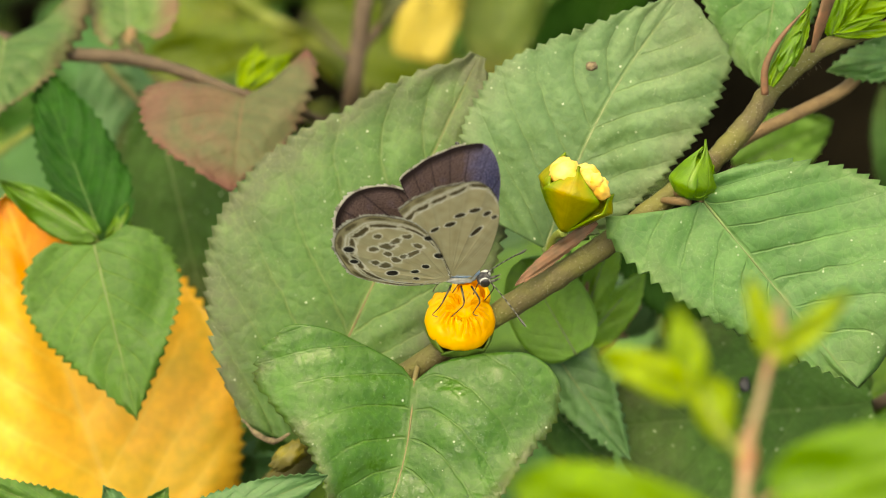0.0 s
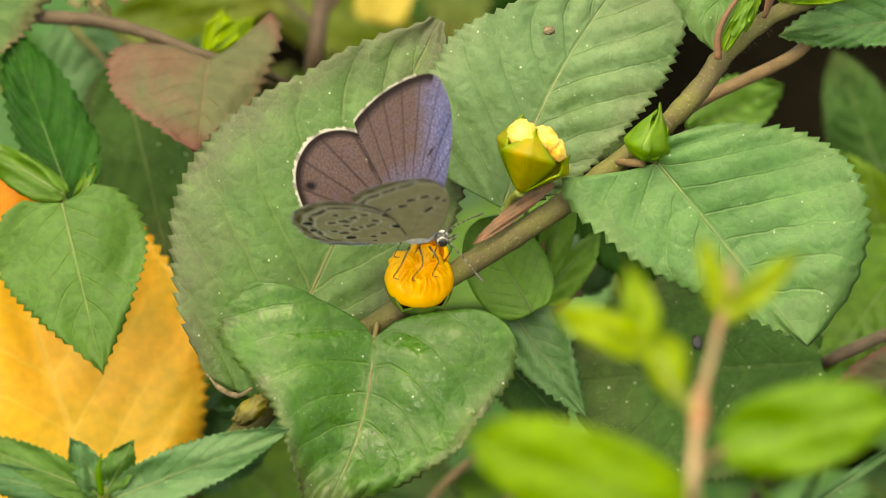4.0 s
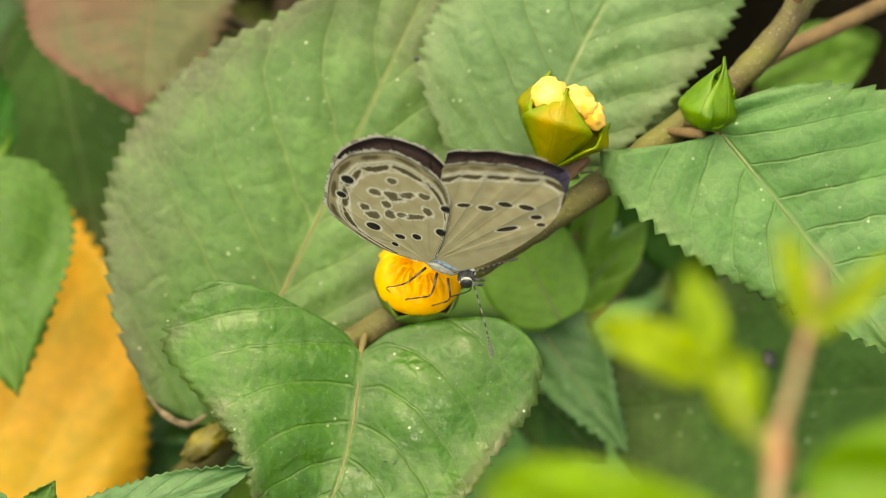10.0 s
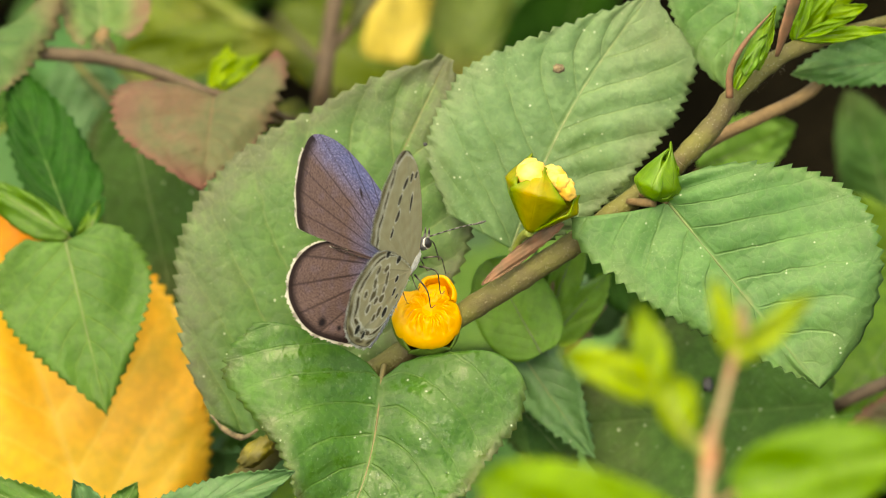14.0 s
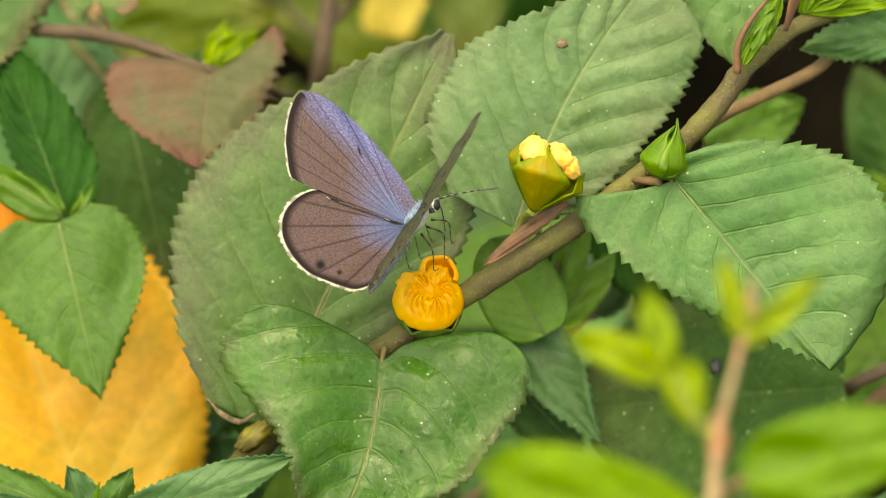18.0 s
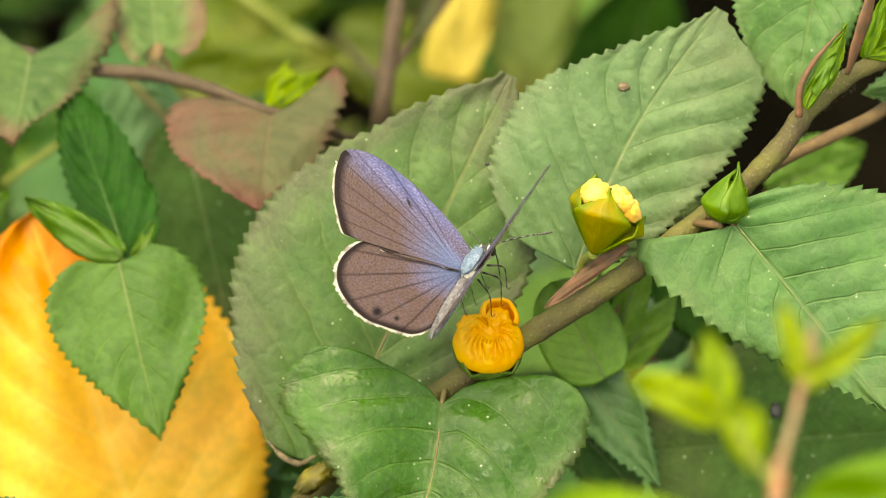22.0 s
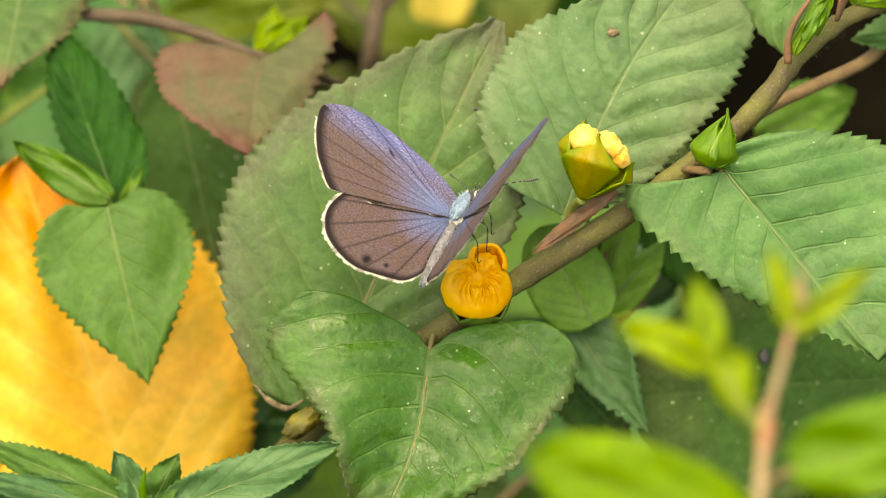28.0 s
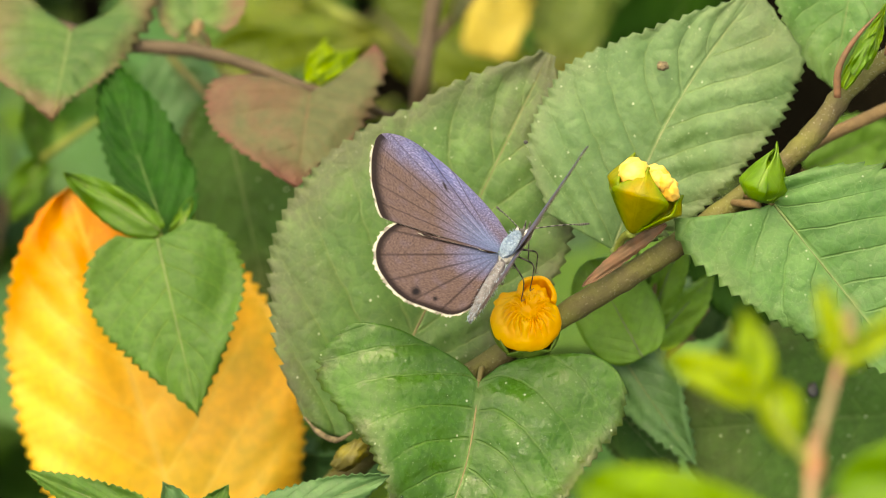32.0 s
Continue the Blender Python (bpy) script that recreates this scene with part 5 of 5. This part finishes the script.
def wing_colours(fore, rho, th, x, y, reach, under, veins):
    """Scale colours of one place of a wing, blue sheen painted in: rho from root to margin, th from hind to fore
    margin.
    """
    gap = min(abs(th - v) for v in veins) * reach * 0.9 * rho
    edge = (1 - rho) * reach
    g = noise.noise((x * 1.1, y * 1.1, 3 if fore else 8))
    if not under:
        # the scales' blue sheen is put into the colour, at root and costa
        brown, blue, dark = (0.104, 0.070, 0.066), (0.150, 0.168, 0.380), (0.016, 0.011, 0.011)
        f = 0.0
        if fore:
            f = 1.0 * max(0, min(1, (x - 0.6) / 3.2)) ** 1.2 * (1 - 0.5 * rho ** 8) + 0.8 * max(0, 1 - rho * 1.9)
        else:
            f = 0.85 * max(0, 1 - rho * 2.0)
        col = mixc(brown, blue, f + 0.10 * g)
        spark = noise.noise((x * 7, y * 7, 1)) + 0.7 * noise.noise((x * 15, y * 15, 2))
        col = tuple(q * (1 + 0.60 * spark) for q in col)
        # pale glints of the bluish scales, mixed into the colour as well
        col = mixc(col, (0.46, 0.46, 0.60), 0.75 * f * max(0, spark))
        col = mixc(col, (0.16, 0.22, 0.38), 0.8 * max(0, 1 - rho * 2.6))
        col = mixc(col, dark, 0.80 * max(0, 1.0 - gap / 0.06) * min(1, rho * 2.2))
        if th < 0.72 or not fore:
            col = mixc(col, dark, 0.95 * max(0, min(1, 1.6 - edge / (0.75 if fore else 0.6))))
        if fore:
            col = mixc(col, dark, 0.8 * max(0, 1.6 - blot(x, y, 2.2, 7.5, 0.55, 0.14, 1.0)))
        else:
            for cx, cy, r in ((-9.2, 3.5, 0.5), (-8.5, 1.8, 0.25)):
                col = mixc(col, (0.012, 0.01, 0.012), 1.5 - blot(x, y, cx, cy, r, r * 0.8, 0))
        if not fore and th < 0.16:
            col = mixc(col, (0.15, 0.13, 0.125), 0.6)
        return col
    pale, tan, dark, white = (0.415, 0.372, 0.232), (0.056, 0.040, 0.017), (0.014, 0.012, 0.011), (0.72, 0.70, 0.60)
    col = mixc(pale, (0.360, 0.312, 0.180), 0.5 + 0.9 * g)
    cell = [v for v in veins if v <= th]
    lo = max(cell) if cell else 0.0
    hi = min([v for v in veins if v > th] or [1.0])
    c = (th - lo) / max(hi - lo, 1e-4) * 2 - 1
    cid = lo * 31 + (5 if fore else 9)
    rim = edge + (6 * max(0, th - 0.52) if fore else 5 * max(0, 0.14 - th) + 6 * max(0, th - 0.86))
    sway = 0.35 * noise.noise((cid * 1.9, 2, 5)) if not fore else 0.12 * noise.noise((cid * 1.9, 2, 5))
    rag = noise.noise((x * 2.6, y * 2.6, 4)) + 0.5 * noise.noise((x * 6, y * 6, 1))
    col = mixc(col, tan, 0.30 * max(0, min(1, (2.0 - rim) / 0.5)))
    q = math.hypot(c / 0.70, (rim - 0.48) / 0.26) + 0.25 * rag
    col = mixc(col, tan, (0.55 if fore else 0.8) * min(1, 2.4 - 2 * q))
    col = mixc(col, white, 0.7 * (1 - abs(rim - 0.90 - 0.14 * (1 - c * c) + 0.08 * rag) / 0.19))
    q = math.hypot(c / 0.88, (rim - 1.38 - sway - 0.32 * (1 - c * c)) / 0.30) + 0.32 * rag
    col = mixc(col, white, 0.65 * (1 - abs(q - 1.35) / 0.42))
    col = mixc(col, tan, 0.9 * min(1, (1.15 - q) / 0.28))
    col = mixc(col, white, 0.5 * (1 - abs(rim - 2.05 - sway + 0.15 * rag) / 0.22))
    if not fore:
        for cx, cy, rx, ry, turn in HIND_BLOTCHES:
            q = blot(x, y, cx, cy, rx * 1.1, ry * 1.1, turn) + 0.4 * rag
            col = mixc(col, white, 0.75 * (1 - abs(q - 1.3) / 0.45))
            col = mixc(col, tan, 0.78 * min(1, (1.25 - q) / 0.3))
    for cx, cy, rx, ry, turn in (FORE_SPOTS if fore else HIND_SPOTS):
        q = blot(x, y, cx, cy, rx, ry, turn)
        col = mixc(col, white, 0.8 * (1 if q < 1.25 else max(0, 1 - (q - 1.25) / 0.25)))
        col = mixc(col, mixc(dark, tan, 0.5) if fore else dark, 1 if q < 1.0 else max(0, 1 - (q - 1.0) / 0.2))
    col = mixc(col, (0.14, 0.12, 0.08), 0.10 * max(0, 1 - gap / 0.06))
    col = mixc(col, dark, 0.8 * max(0, 1 - edge / 0.14))
    return col


SCALES = {}                             # scale colours, shared by the two sides


def wing_meshes(fore, side):
    first = fore not in SCALES
    outline = FORE if fore else HIND
    na, nr = (300, 150) if fore else (210, 130)
    ang, reach = wing_shape(outline, na)
    # the shares of the fan between the inner margin and the costa; past 1 lies the foot of the costa
    fan = (ang - ang[0]) / (radians(71) if fore else ang[-1] - ang[0])
    veins = (0.06, 0.20, 0.33, 0.45, 0.56, 0.66, 0.76, 0.87, 0.97) if fore else (0.08, 0.19, 0.30, 0.41, 0.52, 0.63, 0.75, 0.88)
    verts, cols, faces, slots = [], [], [], []
    for layer in (0, 1):
        for i in range(nr + 1):
            rho = 0.02 + 0.98 * i / nr
            for k in range(na):
                a, R = ang[k], reach[k]
                x, y = R * rho * math.sin(a), R * rho * math.cos(a)
                th = fan[k]
                tz = min(th, 1.0)
                gap = min(abs(th - v) for v in veins)
                z = 0.05 * math.sin(tz * 40) * rho + 0.25 * (rho ** 2) * math.sin(tz * 3.1) - 0.025 * max(0, 1 - gap / 0.012)
                z += (-0.11 if not fore else 0.03) - layer * 0.05
                verts.append((x * MM, side * y * MM, z * MM))
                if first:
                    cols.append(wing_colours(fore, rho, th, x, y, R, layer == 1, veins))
    if first:
        SCALES[fore] = cols
    cols = SCALES[fore]
    n1 = (nr + 1) * na
    for layer in (0, 1):
        for i in range(nr):
            for k in range(na - 1):
                p = layer * n1 + i * na + k
                q = (p, p + 1, p + na + 1, p + na)
                faces.append(q if (layer == 0) == (side > 0) else q[::-1])
                slots.append(layer)
    for k in range(na - 1):
        p = nr * na + k
        faces.append((p, p + 1, p + 1 + n1, p + n1))
        slots.append(0)
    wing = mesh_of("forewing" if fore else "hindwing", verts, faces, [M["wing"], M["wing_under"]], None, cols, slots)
    # hair fringe round the outer margin
    fv, ff, fc = [], [], []
    lo, hi = (0.05, 0.64) if fore else (0.04, 0.90)
    ks = [k for k in range(na) if lo <= fan[k] <= hi]
    rng = random.Random(3)
    for k in ks:
        a, R = ang[k], reach[k]
        gap = min(abs(fan[k] - v) for v in veins)
        for ext in (0.0, 0.12, 0.22 if fore else 0.34):
            rr = R + ext * (0.45 + 0.9 * rng.random() if ext > 0.2 else 0.7 + 0.5 * rng.random())
            z = 0.05 * math.sin(fan[k] * 40) + 0.25 * math.sin(fan[k] * 3.1) + (-0.135 if not fore else 0.005)
            fv.append((rr * math.sin(a) * MM, side * rr * math.cos(a) * MM, z * MM))
            fc.append(mixc((0.44, 0.42, 0.35) if fore else (0.50, 0.48, 0.41), (0.08, 0.06, 0.05), (0.7 if gap < 0.014 else 0.25 * rng.random()) if ext > 0.1 else 0.55))
    for j in range(len(ks) - 1):
        for e in range(2):
            p = j * 3 + e
            ff.append((p, p + 1, p + 4, p + 3))
    return wing, mesh_of("fringe", fv, ff, M["banded"], None, fc)


def fuzz(name, centre, radii, count, length, lean, mat, seed, up=-0.2):
    """Fine hairs on a rounded body, leaning backwards."""
    rng = random.Random(seed)
    verts, faces = [], []
    while len(faces) < count:
        d = Vector((rng.gauss(0, 1), rng.gauss(0, 1), rng.gauss(0, 1))).normalized()
        if d.z < up:
            continue
        p = Vector((centre[0] + d.x * radii[0], centre[1] + d.y * radii[1], centre[2] + d.z * radii[2])) * 0.98
        e = (d + Vector((lean, 0, 0)) + 0.5 * Vector((rng.uniform(-1, 1), rng.uniform(-1, 1), rng.uniform(-1, 1)))).normalized()
        q = p + e * length * rng.uniform(0.5, 1.2)
        w_ = e.cross(Vector((0.3, 0.5, 0.8))).normalized() * 0.028
        b = len(verts)
        verts += [(p - w_) * MM, (p + w_) * MM, q * MM]
        faces.append((b, b + 1, b + 2))
    return mesh_of(name, verts, faces, mat)


def make_butterfly():
    bf = new("butterfly")
    bf.empty_display_size = 0.004
    WORLD[bf] = Matrix()
    tagged(bf, "small violet-brown butterfly with spotted grey underside perched on a flower", "butterfly")
    part("thorax", lump("thorax", 1.7 * MM, 0.72 * MM, 0.46 * MM, M["blue_hair"], 7, 0.22, 1, 0, 0, 18, 26), bf, pose(0.9 * MM, 0, 0.80 * MM), "pale blue hairy thorax")
    part("thorax_fur", lump("thorax_fur", 1.7 * MM, 0.80 * MM, 0.62 * MM, M["beige_fur"], 9, 0.25, 4, 0, 0, 20, 30), bf, pose(0.7 * MM, 0, 0.22 * MM), "white fur under the thorax")
    ab = part("abdomen", lump("abdomen", 4.0 * MM, 0.56 * MM, 0.60 * MM, M["grey_hair"], 5, 0.12, 2, 0, 0, 22, 22), bf, pose(-4.2 * MM, 0, 0.05 * MM, 0, -3, 0), "grey-scaled slender abdomen")
    part("thorax_hairs", fuzz("thorax_hairs", (0.9, 0, 0.80), (1.7, 0.60, 0.46), 420, 0.5, -0.9, M["blue_fur"], 3, 0.25), bf, None, "pale blue hairs")
    part("abdomen_hairs", fuzz("abdomen_hairs", (-4.2, 0, 0.05), (4.0, 0.56, 0.60), 520, 0.5, -1.3, M["blue_fur"], 5, -0.8), ab, None, "whitish blue hairs")
    for k in range(7):
        x = -1.6 - 0.95 * k
        part("abdomen_ring", lump("abdomen_ring", 0.16 * MM, (0.54 - 0.04 * k) * MM, (0.60 - 0.05 * k) * MM, M["grey_hair"], 6, 0.15, k, 0, 0, 10, 18), ab, pose(x * MM, 0, 0.05 * MM))
    head = part("head", lump("head", 0.62 * MM, 0.66 * MM, 0.62 * MM, M["dark_hair"], 5, 0.15, 3, 0, 0, 14, 20), bf, pose(3.0 * MM, 0, -0.15 * MM), "small dark head with white-ringed eyes")
    for s in (1, -1):
        part("eye_ring", lump("eye_ring", 0.50 * MM, 0.22 * MM, 0.60 * MM, M["white_hair"], 5, 0.08, 1, 0, 0, 12, 18), head, pose(3.12 * MM, s * 0.46 * MM, -0.12 * MM, 0, 15, 0))
        part("eye", lump("eye", 0.44 * MM, 0.30 * MM, 0.54 * MM, M["black"], 5, 0.02, 1, 0, 0, 12, 18), head, pose(3.16 * MM, s * 0.54 * MM, -0.10 * MM, 0, 15, 0))
        a0 = Vector((3.3, s * 0.28, 0.35)) * MM
        tip = a0 + (Vector((3.4, 4.2, -1.6)) if s > 0 else Vector((3.6, -4.4, -1.5))) * MM
        pts = [a0, a0.lerp(tip, 0.35) + Vector((0, 0, 0.15 * MM)), a0.lerp(tip, 0.7) + Vector((0, 0, 0.12 * MM)), a0.lerp(tip, 0.84), a0.lerp(tip, 0.93), tip]
        part("antenna", tube("antenna", pts, [q * MM for q in (0.07, 0.06, 0.06, 0.09, 0.12, 0.07)], M["banded"], 8, 12, 0, 0, ((0.15, 0.145, 0.13), (0.008, 0.007, 0.006), 2)), head, None, "black-and-white banded antenna")
        part("palp", tube("palp", [Vector((3.4, s * 0.2, -0.3)) * MM, Vector((4.0, s * 0.22, -0.1)) * MM, Vector((4.5, s * 0.22, 0.25)) * MM], [0.14 * MM, 0.12 * MM, 0.04 * MM], M["banded"], 7, 5, 0, 0, ((0.10, 0.095, 0.085), (0.015, 0.015, 0.015), 3)), head)
        for x0, knee, foot in ((1.9, (2.7, 1.3, -1.6), (2.1, 1.1, -3.7)), (1.0, (1.3, 1.6, -1.7), (0.2, 1.4, -3.9)), (0.1, (-0.6, 1.5, -1.7), (-1.5, 1.4, -3.6))):
            kx, ky, kz = knee
            fx, fy, fz = foot
            pts = [Vector((x0, s * 0.4, -0.7)), Vector((kx, s * ky, kz)), Vector(((kx + fx) / 2, s * (ky + fy) / 2 + 0.1 * s, (kz + fz) / 2)), Vector((fx, s * fy, fz)), Vector((fx + 0.5, s * fy * 1.05, fz - 0.25))]
            part("leg", tube("leg", [p * MM for p in pts], [q * MM for q in (0.10, 0.065, 0.05, 0.042, 0.032)], M["banded"], 8, 6, 0, 0, ((0.10, 0.085, 0.065), (0.014, 0.012, 0.010), 2)), bf, None, "thin dark banded leg")
    part("proboscis", tube("proboscis", [Vector((3.5, 0, -0.4)) * MM, Vector((3.9, 0, -1.4)) * MM, Vector((3.1, 0, -3.2)) * MM], [0.07 * MM, 0.06 * MM, 0.05 * MM], M["black"], 7, 8), head)
    wings = []
    for s in (1, -1):
        for fore in (True, False):
            me, fringe = wing_meshes(fore, s)
            w = new("forewing" if fore else "hindwing", me)
            w.parent = bf
            tagged(w, ("violet-brown" if fore else "brown") + (" forewing with blue fore margin, grey spotted underside" if fore else " hindwing with white fringe, grey underside with black spots"))
            f = new("fringe", fringe)
            f.parent = w
            tagged(f, "white hair fringe")
            wings.append((w, s, fore))
    return bf, wings


butterfly, wings = make_butterfly()


def perch(u, v, fwd, up):
    """The butterfly's pose over the plan: its place, where it heads and where its back points."""
    x = (RIGHT * fwd[0] + UP * fwd[1] + OUT * fwd[2]).normalized()
    z = RIGHT * up[0] + UP * up[1] + OUT * up[2]
    z = (z - x * z.dot(x)).normalized()
    m4 = Matrix((x, z.cross(x), z)).transposed().to_4x4()
    m4.translation = C + RIGHT * (u * MM) + UP * (v * MM) + OUT * (5.0 * MM)
    return m4


def hinge(side, lift, sweep):
    """A wing's pose on the body: lifted from the level by lift degrees, swept forward by sweep degrees."""
    return Matrix.Translation((0, side * 0.6 * MM, 0.4 * MM)) @ Matrix.Rotation(radians(side * lift), 4, "X") @ Matrix.Rotation(radians(-side * sweep), 4, "Z")


def motions():
    walk(butterfly, [
        (0, perch(-0.15, -4.67, (0.999, -0.035, 0.012), (0.014, 0.657, 0.754))),
        (1, perch(0.05, -4.71, (0.997, -0.006, -0.072), (0.058, 0.659, 0.750))),
        (2, perch(-0.32, -4.71, (0.999, 0.034, 0.013), (-0.033, 0.668, 0.744))),
        (3, perch(-0.30, -4.84, (0.998, 0.031, 0.053), (-0.060, 0.686, 0.725))),
        (6, perch(-0.01, -4.93, (0.999, -0.040, 0.018), (0.021, 0.798, 0.603))),
        (7, perch(0.73, -5.07, (0.987, 0.140, 0.074), (-0.157, 0.803, 0.576))),
        (8, perch(-0.35, -4.91, (0.999, -0.007, 0.036), (-0.023, 0.648, 0.762))),
        (8.5, perch(0.76, -6.05, (0.983, -0.176, -0.054), (0.151, 0.601, 0.785))),
        (9, perch(1.10, -6.66, (0.945, -0.321, -0.071), (0.251, 0.567, 0.784))),
        (9.5, perch(1.53, -7.06, (0.911, -0.363, -0.193), (0.364, 0.494, 0.789))),
        (10, perch(1.56, -7.16, (0.876, -0.432, -0.214), (0.423, 0.479, 0.769))),
        (10.5, perch(1.76, -6.99, (0.915, -0.356, -0.188), (0.355, 0.493, 0.794))),
        (11, perch(0.50, -4.67, (0.998, -0.051, -0.042), (0.065, 0.693, 0.718))),
        (11.5, perch(0.43, -4.86, (1.000, -0.023, -0.019), (0.030, 0.744, 0.668))),
        (12, perch(0.43, -5.24, (0.999, 0.023, -0.023), (-0.002, 0.740, 0.672))),
        (12.5, perch(-0.26, -4.74, (0.925, 0.356, -0.130), (-0.193, 0.737, 0.648))),
        (13, perch(-1.10, -4.43, (0.721, 0.659, -0.213), (-0.392, 0.642, 0.659))),
        (13.5, perch(-2.35, -4.88, (0.480, 0.842, -0.246), (-0.513, 0.497, 0.700))),
        (14, perch(-1.06, -4.20, (0.441, 0.835, -0.328), (-0.481, 0.528, 0.700))),
        (14.5, perch(-1.45, -4.36, (0.184, 0.908, -0.377), (-0.528, 0.415, 0.740))),
        (16.5, perch(-0.65, -2.97, (0.485, 0.638, -0.598), (-0.380, 0.770, 0.513))),
        (17, perch(-0.90, -3.07, (0.519, 0.595, -0.614), (-0.361, 0.804, 0.473))),
        (18, perch(-0.53, -2.19, (0.494, 0.679, -0.543), (-0.395, 0.731, 0.556))),
        (20, perch(-1.37, -2.68, (0.428, 0.675, -0.601), (-0.421, 0.737, 0.528))),
        (21, perch(-0.97, -2.70, (0.447, 0.654, -0.611), (-0.390, 0.757, 0.524))),
        (23, perch(-0.85, -2.30, (0.441, 0.713, -0.544), (-0.386, 0.699, 0.602))),
        (25, perch(-1.10, -2.82, (0.441, 0.643, -0.626), (-0.334, 0.766, 0.550))),
        (28, perch(-0.93, -2.58, (0.402, 0.701, -0.589), (-0.312, 0.709, 0.632))),
        (30, perch(-1.00, -2.75, (0.420, 0.721, -0.551), (-0.168, 0.658, 0.734))),
        (32, perch(-0.95, -2.99, (0.417, 0.682, -0.600), (-0.171, 0.708, 0.686))),
    ])
    # seconds, lift of the two left wings, lift of the two right wings, forward sweep of the forewings and of the hindwings
    beats = (
        (0, 81, 84, 1, 4), (1, 78, 81, -3, 2), (2, 67, 74, 3, 8), (3, 60, 70, 2, 5), (6, 70, 52, -1, 7),
        (7, 74, 49, 3, 6), (8, 56, 65, 0, 2), (8.5, 57, 64, 1, -1), (9, 75, 81, 8, 4), (9.5, 84, 87, 4, 3),
        (10, 88, 90, 4, 5), (10.5, 89, 87, 7, 6), (11, 84, 89, -6, 1), (11.5, 75, 81, 0, 5), (12, 71, 69, 4, 7),
        (12.5, 69, 72, 4, 7), (13, 76, 81, 5, 8), (13.5, 79, 82, 6, 4), (14, 69, 70, 10, 6), (14.5, 61, 67, 11, 1),
        (16.5, 60, 55, 6, 3), (17, 56, 53, 5, 2), (18, 53, 46, 6, 4), (20, 53, 43, 6, 4), (21, 52, 41, 3, 5),
        (23, 44, 42, 6, 6), (25, 44, 45, 2, 3), (28, 40, 42, 3, 7), (30, 33, 56, 3, 7), (32, 34, 56, 4, 7),
    )
    for w, s, fore in wings:
        walk(w, [(t, hinge(s, left if s > 0 else right, fw if fore else hw)) for t, left, right, fw, hw in beats])
    # the lens hunts for the leaves behind, and comes back
    walk(focus, [(0, pose(*P(784, 441, 3.5))), (3.6, pose(*P(784, 441, 3.5))), (5.4, pose(*P(784, 441, -48))), (6.6, pose(*P(784, 441, -48))),
                 (7.2, pose(*P(784, 441, -32))), (7.7, pose(*P(784, 441, 0))), (8.2, pose(*P(784, 441, 6.5))), (12.8, pose(*P(784, 441, 6.5))), (14.6, pose(*P(784, 441, 3.5))), (32, pose(*P(784, 441, 3.5)))])


motions()
